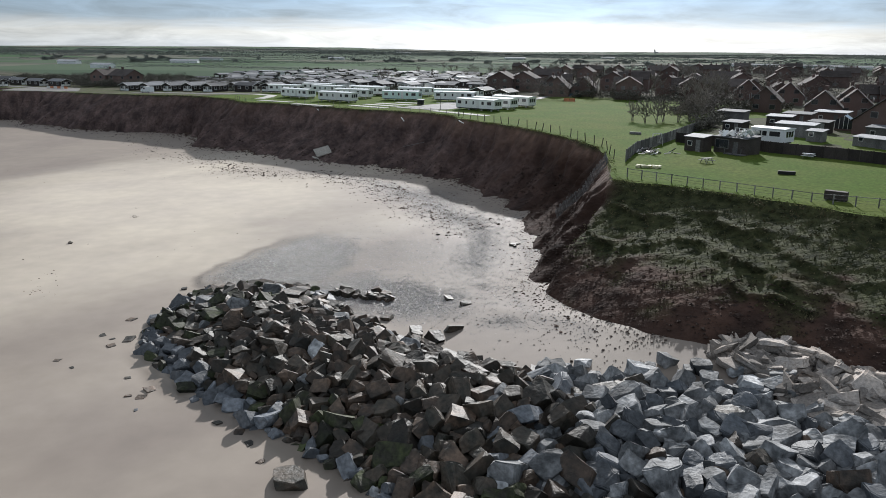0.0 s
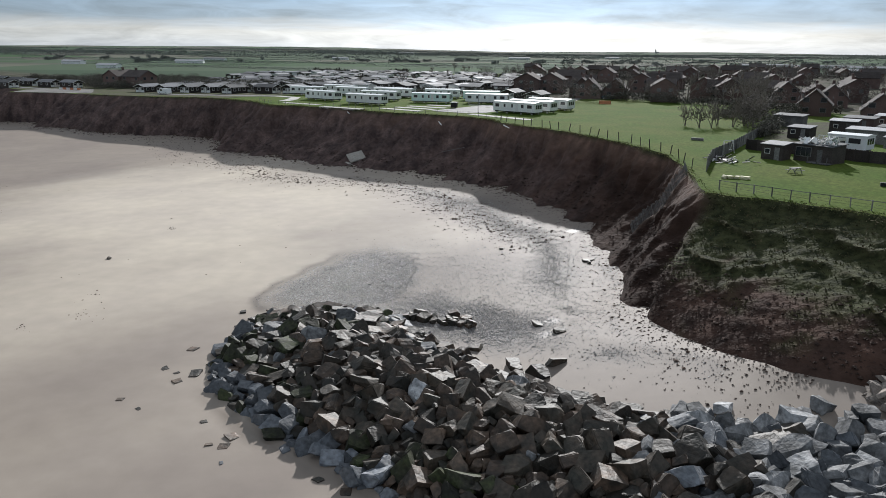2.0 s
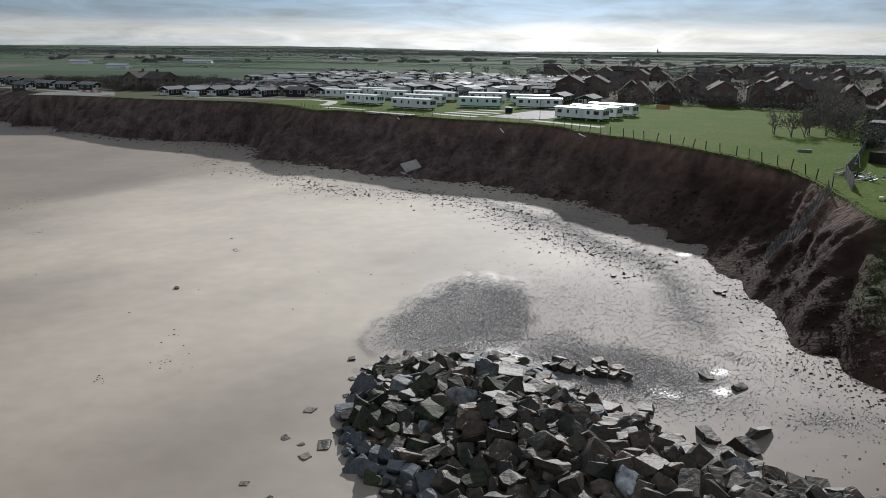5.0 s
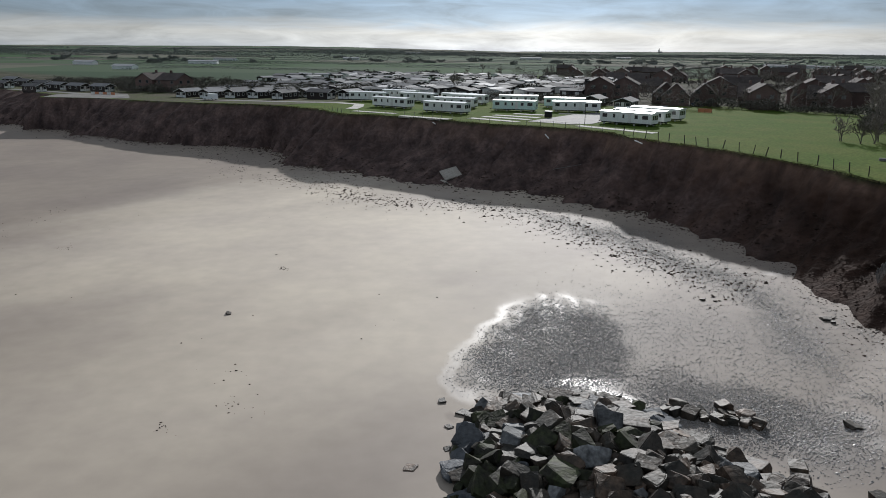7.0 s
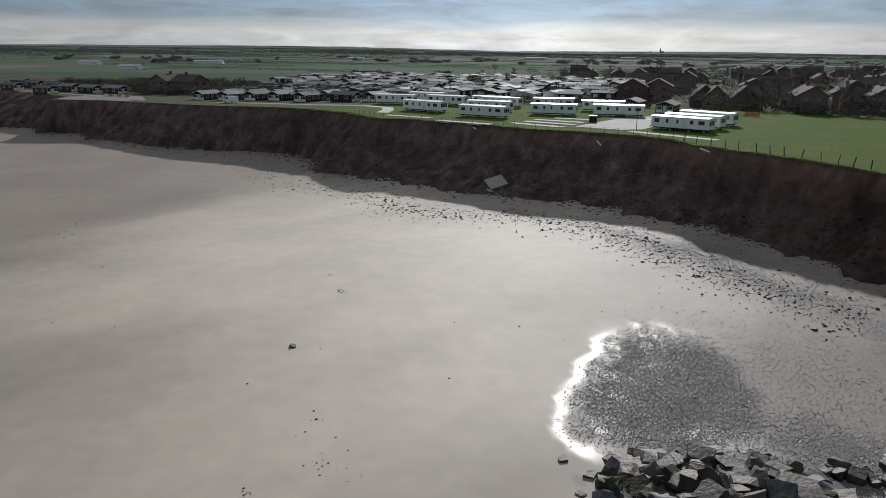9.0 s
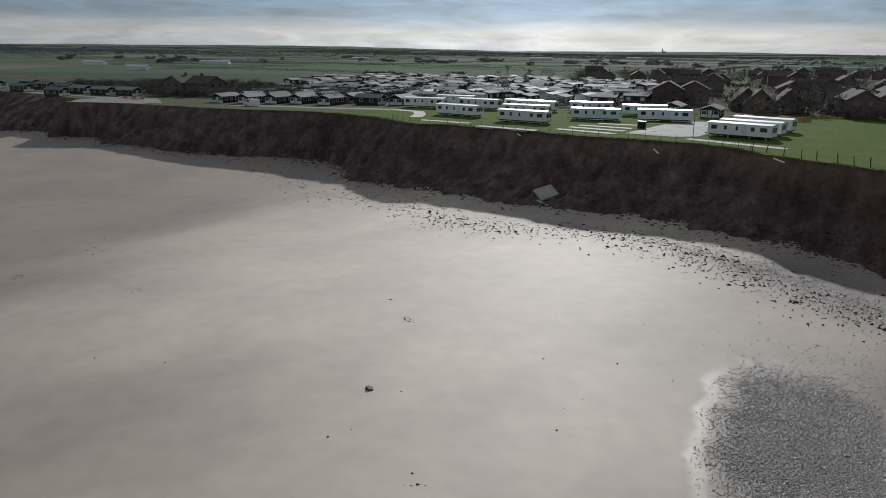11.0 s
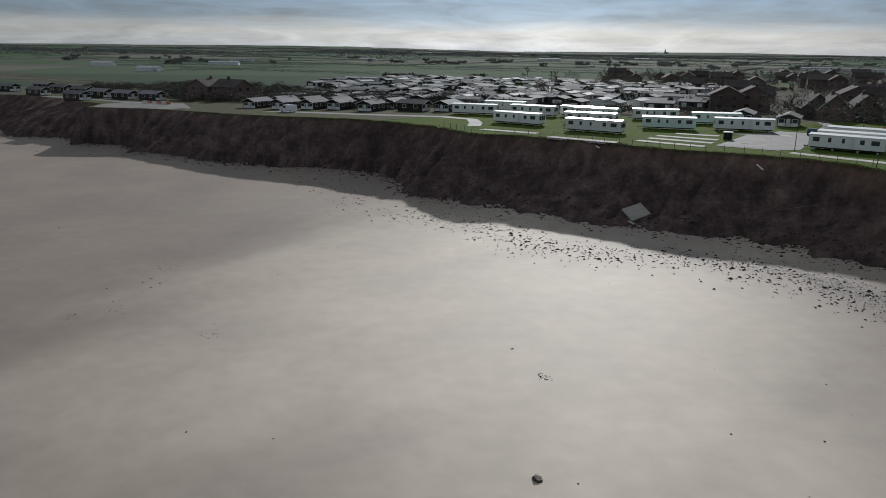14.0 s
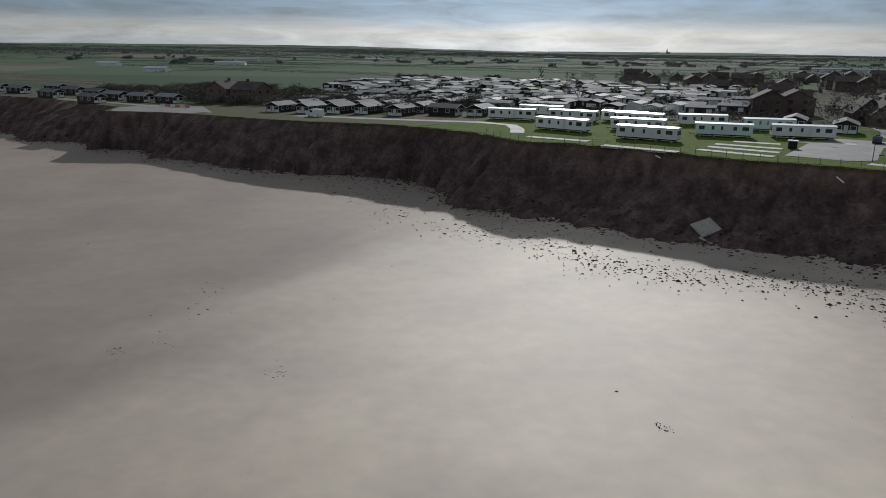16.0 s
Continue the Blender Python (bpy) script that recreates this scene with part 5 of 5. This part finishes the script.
def fences():
    rnd = random.Random(2)
    post_fence([xy(52.2 - 2.15 * i, 88.5 + max(0, i - 11) * 0.55) for i in range(16)], 1.15, "weathered post-and-rail fence along the cliff edge", (0.35, 0.65), 0.06, 3, (1.05,), GREYWOOD, 3)
    s, pts = 62.0, []
    while s < 124:
        pts.append(xy(s, float(n_top(s)) + 1.3 + rnd.uniform(-0.2, 0.3)))
        s += rnd.uniform(2.4, 3.4)
    post_fence(pts, 1.5, "leaning wooden posts of a wire fence at the cliff edge", (), 0.06, 9, None, TIMBER, 5)
    s, pts = 124.0, []
    while s < 212:
        pts.append(xy(s, float(n_top(s)) + 1.6 + rnd.uniform(-0.3, 0.5)))
        s += rnd.uniform(2.6, 3.2)
    post_fence(pts, 1.1, "low wire fence along the edge of the caravan site", (0.5, 0.95), 0.04, 4, None, GREYWOOD, 6)
    board_fence("garden_fence", [(28.6, 112.5), (32.7, 121.9), (41.4, 134.6), (54.7, 155.7), (60.7, 165.1)], 1.8, "grey close-boarded fence running back from the cliff edge", GREYWOOD)
    board_fence("garden_fence", [(43, 134.5), (52, 124.5), (53.8, 120.5), (59.8, 114.8), (65.4, 108.2), (84, 88)], 1.8, "dark close-boarded fence behind the grass plot", TIMBER)
    # the broken end of the fence, lying down the cliff
    root = thing("fallen_fence", "broken grey fence lying down the clay cliff", "fence", pose(28.4, 112.0, 13.9))
    inv = root.matrix_basis.inverted()
    line = [Vector(p) for p in ((28.4, 112.4, 14.0), (26.2, 112.0, 13.0), (24.0, 111.9, 10.9), (22.2, 111.7, 8.8), (20.4, 111.4, 6.8), (18.6, 110.8, 5.0))]
    lay = []
    for p in line:
        q, nrm, _, _ = CLIFF.find_nearest(p)
        lay.append((q + (nrm if nrm.z > 0 else -nrm) * 0.05, nrm if nrm.z > 0 else -nrm))
    for (p, n0), (q, n1) in zip(lay, lay[1:]):
        d = q - p
        for j in range(14):
            o = p + d * (j / 14)
            w = d * (0.6 / 14)
            nrm = n0.lerp(n1, j / 14)
            u = (Vector((0, 0, 1)) + nrm.normalized() * 0.45).normalized() * (1.45 + 0.15 * math.sin(j * 1.7 + p.x))
            out = d.cross(u).normalized() * 0.05
            k = [o, o + w, o + w + u, o + u]
            g = Geo().add([inv @ t for t in k] + [inv @ (t + out) for t in k], [(3, 2, 1, 0), (4, 5, 6, 7), (0, 1, 5, 4), (1, 2, 6, 5), (2, 3, 7, 6), (3, 0, 4, 7)])
            part("board", g, GREYWOOD, root)

fences()


# ---- paving, vehicles, site furniture ----
def paving(name, corners, mat, label, th=0.06):
    x0 = sum(c[0] for c in corners) / len(corners)
    y0 = sum(c[1] for c in corners) / len(corners)
    zs = [float(z_land(*sn(x, y))) for x, y in corners]
    k = len(corners)
    v = [(x, y, z - 0.3) for (x, y), z in zip(corners, zs)] + [(x, y, z + th) for (x, y), z in zip(corners, zs)]
    f = [tuple(range(k - 1, -1, -1)), tuple(range(k, 2 * k))] + [(i, (i + 1) % k, k + (i + 1) % k, k + i) for i in range(k)]
    ob = new(name, Geo().add(v, f).mesh(name, mat))
    return tagged(ob, label, "paving", kind="structure")


def strip(name, line, width, mat, label, th=0.06):
    left, right = [], []
    for i, (x, y) in enumerate(line):
        (xa, ya), (xb, yb) = line[max(i - 1, 0)], line[min(i + 1, len(line) - 1)]
        d = math.hypot(xb - xa, yb - ya)
        ox, oy = -(yb - ya) / d * width / 2, (xb - xa) / d * width / 2
        left.append((x + ox, y + oy))
        right.append((x - ox, y - oy))
    return paving(name, right + left[::-1], mat, label, th)


edge = [xy(s, float(n_top(s)) + 0.5) for s in range(232, 426, 3)]
back = [xy(s, float(n_top(s)) + 66 + 8 * math.sin(s * 0.13)) for s in range(425, 231, -8)]
paving("rough_ground", edge + back, ROUGH, "rough olive and brown ground round the cliff-top chalets", 0.03)
strip("road", [(-210, 350), (-175, 328), (-150, 308), (-135.4, 297), (-120.5, 289.4), (-99.9, 279.8), (-84, 271.2), (-75, 267.1), (-62, 261.5)], 4.5, TARMAC, "worn grey track along the cliff top")
strip("path", [(-62, 261.5), (-55, 255.2), (-54.5, 246), (-55.5, 238)], 3.2, CONCRETE, "pale concrete path to the cliff edge")
paving("slab_terrace", [xy(312, 106.3), xy(320, 101.8), xy(327, 96.8), xy(333, 92.3), xy(336, 92.6), xy(345, 99.5), xy(349, 112), xy(334, 122), xy(314, 114)], WORN, "worn concrete yard breaking off at the cliff edge", 0.12)
paving("car_park", [(-11, 205), (-2, 198.5), (3, 200), (14, 217), (24, 226), (14, 233), (4, 226)], TARMAC, "grey tarmac parking area between caravans", 0.05)
for xa, ya, xb, yb in ((-54, 231, -42.5, 223.5), (-41, 217.5, -29, 208.5), (-24, 212.5, -13.5, 203.5), (-20.5, 217, -10, 209), (-17.5, 221.5, -7, 214.5), (-1, 195.5, 12, 181), (-12, 226, -4, 222), (0, 227.5, 12, 223)):
    strip("concrete_base", [(xa, ya), (xb, yb)], 2.4, CONCRETE, "bare concrete caravan base in the grass", 0.07)
paving("garden", [(55, 127), (61, 116), (67, 109.5), (84, 91), (104, 140), (106, 186), (66, 178), (61.5, 166), (55, 154), (45, 136)], SOIL, "dark bare soil of winter back gardens", 0.1)
strip("path", [(26, 236), (33, 248), (38, 262)], 2.5, TARMAC, "grey path beside the green field", 0.05)


def prism(profile, y0, y1):
    k = len(profile)
    v = [(x, y0, z) for x, z in profile] + [(x, y1, z) for x, z in profile]
    return Geo().add(v, [tuple(range(k)), tuple(range(2 * k - 1, k - 1, -1))] + [(i, k + i, k + (i + 1) % k, (i + 1) % k) for i in range(k)])


def vehicle(name, m, label, category, paint, profile, glass, width, wheels, radius):
    c = thing(name, label, category, m)
    part("body", prism(profile, -width / 2, width / 2), paint, c)
    for x0, x1, z0, z1 in glass:
        for s in (-1, 1):
            y = s * (width / 2 + 0.005)
            part("window", Geo().box(x0, x1, y - 0.02, y + 0.02, z0, z1), GLASS, c)
    (xa, za), (xb, zb) = profile[2], profile[3]
    t = [(xa + 0.03, -width / 2 + 0.12, za + 0.05), (xa + 0.03, width / 2 - 0.12, za + 0.05), (xb + 0.03, width / 2 - 0.2, zb - 0.05), (xb + 0.03, -width / 2 + 0.2, zb - 0.05)]
    part("windscreen", Geo().add(t + [(x - 0.06, y, z) for x, y, z in t], [(0, 1, 2, 3), (7, 6, 5, 4), (0, 3, 7, 4), (1, 5, 6, 2), (0, 4, 5, 1), (3, 2, 6, 7)]), GLASS, c)
    for x in wheels:
        for s in (-1, 1):
            y = s * (width / 2 - 0.1)
            w = part("wheel", Geo().tube((x, y - 0.11, radius), (x, y + 0.11, radius), radius, radius, 14), RUBBER, c)
            part("rim", Geo().tube((x, y + s * 0.1, radius), (x, y + s * 0.125, radius), radius * 0.6, radius * 0.55, 10), WHITE, w)
    for s in (-0.62, 0.62):
        part("headlight", Geo().box(profile[1][0] - 0.06, profile[1][0] + 0.02, s - 0.14, s + 0.14, 0.62, 0.82), TRIM, c)


vehicle("van", at_land(-106.8, 282.3, 152, 0.06), "white panel van parked on the cliff-top track", "van", WHITE,
        [(2.45, 0.35), (2.5, 0.95), (1.75, 1.15), (1.1, 2.0), (0.8, 2.1), (-2.4, 2.1), (-2.5, 0.35)], [(0.25, 1.15, 1.2, 1.8)], 1.9, (1.55, -1.5), 0.33)
vehicle("car", at_land(17.9, 226, 60, 0.06), "dark blue car parked by the caravans", "car", BLUEPAINT,
        [(2.05, 0.3), (2.1, 0.75), (1.15, 0.92), (0.45, 1.42), (-1.2, 1.45), (-1.95, 0.95), (-2.05, 0.3)], [(-1.1, 0.5, 0.95, 1.33)], 1.75, (1.3, -1.25), 0.31)
vehicle("car", at_land(47, 258, -25, 0.02), "dark car parked beyond the green field", "car", BLUEPAINT,
        [(2.05, 0.3), (2.1, 0.75), (1.15, 0.92), (0.45, 1.42), (-1.2, 1.45), (-1.95, 0.95), (-2.05, 0.3)], [(-1.1, 0.5, 0.95, 1.33)], 1.75, (1.3, -1.25), 0.31)
vehicle("van", at_land(7.5, 238.5, 60, 0.02), "small white van behind a pale green caravan", "van", WHITE,
        [(2.1, 0.35), (2.15, 0.9), (1.5, 1.1), (0.9, 1.85), (0.7, 1.9), (-2.0, 1.9), (-2.1, 0.35)], [(0.15, 1.0, 1.1, 1.7)], 1.8, (1.35, -1.3), 0.31)


def shed(m, w, d, h, wall, top, label, name="shed", slope=0.25):
    c = thing(name, label, "shed", m)
    part("wall", Geo().add([(x, y, z) for x, y in ((0, 0), (w, 0), (w, d), (0, d)) for z in (-0.2, h + (slope if y else 0))], [(0, 2, 3, 1), (2, 4, 5, 3), (4, 6, 7, 5), (6, 0, 1, 7), (1, 3, 5, 7), (0, 6, 4, 2)]), wall, c)
    v = [(-0.2, -0.25, h + 0.0), (w + 0.2, -0.25, h + 0.0), (w + 0.2, d + 0.2, h + slope + 0.05), (-0.2, d + 0.2, h + slope + 0.05)]
    part("roof", Geo().add(v + [(x, y, z + 0.1) for x, y, z in v], [(3, 2, 1, 0), (4, 5, 6, 7), (0, 1, 5, 4), (1, 2, 6, 5), (2, 3, 7, 6), (3, 0, 4, 7)]), top, c)
    part("door", Geo().box(w * 0.62, w * 0.62 + 0.8, -0.04, 0.03, 0.0, min(1.95, h - 0.1)), GREYWOOD, c)
    win = part("window", Geo().box(w * 0.15, w * 0.15 + 0.9, -0.04, 0.03, 0.9, 1.7), TRIM, c)
    part("pane", Geo().box(w * 0.15 + 0.08, w * 0.15 + 0.82, -0.055, 0.02, 0.98, 1.62), GLASS, win)
    return c


def plot():
    """The grass plot on the point, with its cabins and clutter."""
    shed(at_land(41.2, 124.2, -52), 3.4, 2.6, 2.3, TIMBER, PALE_FELT, "dark timber shed with a pale roof on the grass")
    c = shed(at_land(45.4, 122.3, -57.6), 6.0, 3.6, 2.5, TIMBER, FELT, "dark timber cabin with a wide glazed front", "cabin")
    win = part("window", Geo().box(0.3, 2.8, -0.09, 0.02, 0.75, 2.2), GREYWOOD, c, "wide window")
    for i in range(3):
        part("pane", Geo().box(0.38 + i * 0.8, 1.12 + i * 0.8, -0.12, 0.0, 0.85, 2.1), GLASS, win)
    part("porch", Geo().box(2.9, 6.2, -1.3, -0.1, 0.05, 0.18).box(3.0, 3.1, -1.3, -1.2, 0, 1.1).box(6.0, 6.1, -1.3, -1.2, 0, 1.1).box(4.5, 4.6, -1.3, -1.2, 0, 1.1), GREYWOOD, c)
    # old frames, boards and sheeting heaped on the cabin's roof
    rnd = random.Random(44)
    pile = thing("scrap_pile", "heap of white frames, boards and sheeting on the cabin roof", "scrap heap", c.matrix_basis @ pose(3.1, 2.0, 2.74))
    for i in range(34):
        x = rnd.uniform(-2.8, 2.8)
        k = 0.4 + 0.8 * max(0.0, min(1.0, (x + 1.0) / 2.5))
        g = Geo().box(-rnd.uniform(0.3, 0.9), rnd.uniform(0.3, 0.9), -rnd.uniform(0.15, 0.5), 0.3, -0.03, 0.04)
        part("board", g, rnd.choice((TRIM, TRIM, WHITE, OLDWOOD, CREAM)), pile, at=pose(x, rnd.uniform(-1.4, 1.2), rnd.uniform(0.12, 1.0) * k, rnd.uniform(-60, 60), rnd.uniform(-50, 50), rnd.uniform(0, 180)))
    for x in (0.7, 2.2):
        g = Geo()
        for x0, x1, z0, z1 in ((-0.75, 0.75, 0, 0.1), (-0.75, 0.75, 1.3, 1.4), (-0.75, -0.65, 0.1, 1.3), (0.65, 0.75, 0.1, 1.3), (-0.05, 0.05, 0.1, 1.3), (-0.65, 0.65, 0.65, 0.75)):
            g.box(x0, x1, -0.05, 0.05, z0, z1)
        part("old_frame", g, TRIM, pile, at=pose(x, -1.2, 0.0, -8, 0, 5))
    caravan(at_land(58.5, 130.5, -50), 6.0, WHITE, "small white touring caravan behind a fence")
    for x, y, t, w, d, h, wall, top, label in ((64.6, 143.4, -45, 7, 3, 2.3, GREYWOOD, PALE_FELT, "grey garden shed with a pale flat roof"), (66.4, 134.6, -50, 2.8, 2, 1.8, GREYWOOD, PALE_FELT, "small grey garden store"), (71.5, 128.4, -63, 6.5, 2.2, 1.5, GREYWOOD, PALE_FELT, "long low grey garden shed with a pale roof"),
                                               (57, 150, -50, 4, 3, 2.1, TIMBER, FELT, "dark garden shed with a felt roof"), (70, 160, -40, 5, 3, 2.3, TIMBER, PALE_FELT, "dark garage with a pale roof"), (77, 168, -45, 6, 3.5, 2.3, BRICK, FELT, "brick garage with a flat grey roof"),
                                               (64, 172, -45, 6, 3, 2.4, GREYWOOD, FELT, "grey flat-roofed garden room"), (74, 150, -50, 4, 2.6, 2.1, TIMBER, FELT, "dark shed behind a garden fence"), (86, 172, -45, 7, 3.5, 2.4, BRICK, PALE_FELT, "brick garage with a pale flat roof"), (79, 138, -50, 5, 3, 2.2, GREYWOOD, FELT, "grey shed in a back garden")):
        shed(at_land(x, y, t), w, d, h, wall, top, label)
    # conservatory
    g = thing("conservatory", "white-framed glass conservatory in a back garden", "conservatory", at_land(82.6, 152.6, 55))
    part("glazing", Geo().gable(0, 4.2, -1.6, 1.6, 0.4, 2.1, 3.1), GLASS, g)
    part("base", Geo().box(-0.05, 4.25, -1.65, 1.65, -0.2, 0.45), BRICK, g)
    for i in range(7):
        x = i * 0.7
        part("glazing_bar", Geo().box(x - 0.04, x + 0.04, -1.66, -1.58, 0.4, 2.12), TRIM, g)
    for y in (-1.6, -0.8, 0, 0.8, 1.6):
        part("glazing_bar", Geo().box(-0.06, 0.02, y - 0.04, y + 0.04, 0.4, 3.1 - abs(y) * 0.62), TRIM, g)

    def bench_table(x, y, turn, top, label):
        t = thing("picnic_table", label, "picnic table", at_land(x, y, turn))
        part("tabletop", Geo().box(-0.9, 0.9, -0.38, 0.38, 0.7, 0.76), top, t)
        for s in (-1, 1):
            part("seat", Geo().box(-0.9, 0.9, s * 0.72 - 0.14, s * 0.72 + 0.14, 0.42, 0.47), top, t)
            for e in (-0.6, 0.6):
                part("leg", Geo().tube((e, s * 0.75, -0.05), (e, s * 0.2, 0.7), 0.05, 0.05, 4), GREYWOOD, t)

    bench_table(40.2, 110.5, 20, OLDWOOD, "pale wooden picnic table on the grass")
    bench_table(57.3, 114.6, -40, WHITE, "white-topped garden table by a dark fence")
    for x, y, label in ((47.7, 100.7, "low black trough on the grass"), (38.7, 146.2, "wooden trough in the green field")):
        t = thing("trough", label, "trough", at_land(x, y, -20))
        part("body", Geo().chamfer_box(-1.1, 1.1, -0.3, 0.3, 0, 0.45, 0.04), RUBBER if y < 120 else GREYWOOD, t)
    t = thing("equipment_box", "dark box on legs beside the fence", "box", at_land(45.6, 83.6, -40))
    part("body", Geo().chamfer_box(-1.2, 1.2, -0.4, 0.4, 0.1, 1.1, 0.05), TIMBER, t)
    part("leg", Geo().box(-1.0, -0.9, -0.3, 0.3, -0.1, 0.12), GREYWOOD, t)
    part("leg", Geo().box(0.9, 1.0, -0.3, 0.3, -0.1, 0.12), GREYWOOD, t)
    rnd = random.Random(12)
    for i in range(5):
        ob = new("sack", rnd.choice(PALE_ROCKS).copy())
        ob.data.materials.clear()
        ob.data.materials.append(YELLOW)
        ob.matrix_basis = at_land(29.2 + i * 0.65 + rnd.uniform(-0.2, 0.2), 106.9 - i * 0.3, rnd.uniform(0, 90), 0.18) @ Matrix.Diagonal((0.42, 0.34, 0.28, 1))
        tagged(ob, "pale yellow sack dumped on the grass", "sack", "sacks on the grass")
    heap = thing("scrap_heap", "heap of broken boards and scrap beside the fence", "scrap heap", at_land(33.8, 122.3))
    for i in range(46):
        x, y = rnd.gauss(0.8, 1.7), rnd.gauss(0, 1.9)
        mat = rnd.choice((GREYWOOD, TRIM, CONCRETE, TIMBER))
        part("board", Geo().box(-rnd.uniform(0.3, 1.1), 0.7, -0.12, 0.12, -0.03, 0.04), mat, heap, at=pose(x, y, 0.15 + 0.3 * rnd.random(), rnd.uniform(-25, 25), rnd.uniform(-35, 35), rnd.uniform(0, 180)))
    swing = thing("garden_swing", "white garden swing frame by the fence", "swing", at_land(38.4, 130.6, 20))
    for x in (-0.9, 0.9):
        part("upright", Geo().tube((x, -0.6, -0.1), (x, 0, 2.0), 0.05, 0.05, 5).tube((x, 0.6, -0.1), (x, 0, 2.0), 0.05, 0.05, 5), TRIM, swing)
    part("crossbar", Geo().tube((-0.9, 0, 2.0), (0.9, 0, 2.0), 0.05, 0.05, 5), TRIM, swing)
    part("seat", Geo().box(-0.7, 0.7, -0.25, 0.25, 0.5, 0.58), TRIM, swing)
    # site furniture on the cliff top
    b = thing("bin_store", "dark wheeled bin with a pale lid on the tarmac", "bin", at_land(-4.6, 215.6, -28))
    part("body", Geo().chamfer_box(-0.8, 0.8, -0.6, 0.6, 0.15, 1.45, 0.06), RUBBER, b)
    part("lid", Geo().chamfer_box(-0.95, 0.95, -0.7, 0.7, 1.45, 1.62, 0.05), TRIM, b)
    for x in (-0.6, 0.6):
        part("wheel", Geo().tube((x, -0.62, 0.12), (x, -0.5, 0.12), 0.14, 0.14, 8), RUBBER, b)
    p = thing("lamp_post", "thin dark lamp post at the caravan site", "lamp post", at_land(1.0, 198.1))
    part("pole", Geo().tube((0, 0, -0.3), (0, 0, 4.6), 0.07, 0.05, 6), DARK, p)
    part("lamp", Geo().box(-0.1, 0.5, -0.1, 0.1, 4.5, 4.65), DARK, p)
    o = thing("barrier", "orange plastic mesh barrier on the grass", "barrier", at_land(41, 235.1, -28))
    part("mesh", Geo().box(-1.8, 1.8, -0.03, 0.03, 0.05, 1.1), RUST, o)
    for x in (-1.8, 0, 1.8):
        part("stake", Geo().box(x - 0.03, x + 0.03, -0.05, 0.05, -0.1, 1.2), DARK, o)
    o = thing("barrier", "row of red and white barriers on a concrete yard", "barrier", at_land(-157, 317, -24))
    for i in range(6):
        part("panel", Geo().box(i * 2.0 - 6, i * 2.0 - 4.1, -0.04, 0.04, 0.2, 1.0), RUST if i % 2 else TRIM, o)
    # pipes and a white post hanging out of the cliff
    for a, b_, r, mat, label in (((-33.0, 209.0, 13.9), (-32.4, 208.0, 13.6), 0.12, TRIM, "short white pipe sticking out of the cliff"), ((-8.9, 190.6, 13.3), (-8.2, 189.4, 12.5), 0.13, TRIM, "white drain pipe hanging from the cliff edge"), ((-8.2, 182.4, 7.0), (-3.0, 179.4, 8.5), 0.05, GREYWOOD, "long thin pole lying down the cliff face"), ((5.0, 170.2, 14.5), (6.0, 168.4, 14.1), 0.12, TRIM, "white pipe bent over the cliff edge")):
        me = Geo().tube(a, b_, r, r, 8).mesh("pipe", mat)
        tagged(new("pipe", me), label, "pipe")
    for x, y, t in ((13.6, 253.8, 62), (20.4, 243, 62)):
        copy_thing(FIRST, at_land(x, y, t))


plot()


def landmarks():
    """Church and pale roofs on the plain."""
    x, y = 4600 * math.sin(radians(15.75)), 4600 * math.cos(radians(15.75))
    c = thing("church", "distant stone church with a tall spire", "church", at_land(x, y, 20) @ Matrix.Scale(0.55, 4))
    part("nave", Geo().gable(6, 40, -8, 8, -2, 9, 15), CONCRETE, c)
    part("tower", Geo().box(-5, 5, -5, 5, -2, 22), CONCRETE, c)
    part("spire", Geo().add([(-5, -5, 22), (5, -5, 22), (5, 5, 22), (-5, 5, 22), (0, 0, 52)], [(0, 1, 4), (1, 2, 4), (2, 3, 4), (3, 0, 4), (3, 2, 1, 0)]), TILE, c)
    rnd = random.Random(31)
    for r, az, l in ((1000, 24, 70), (1050, 21, 60), (820, 27, 40), (900, -19, 30), (860, -26, 22), (1150, -17, 34), (700, -24, 18), (760, 30, 50), (640, 26, 30), (1500, 5, 40), (1700, 12, 30), (2100, -3, 40), (1300, -8, 26), (2600, 18, 60)):
        x, y = r * math.sin(radians(az)), r * math.cos(radians(az))
        b = thing("farm_building", "long pale-roofed farm building on the plain", "farm building", at_land(x, y, rnd.uniform(-20, 10)))
        part("wall", Geo().gable(0, l, -4, 4, -1, 2.6, 3.8), CREAM, b)
        part("roof", Geo().roof(-0.5, l + 0.5, -4.5, 4.5, 2.5, 3.9, 0.2), PALE_FELT, b)


landmarks()
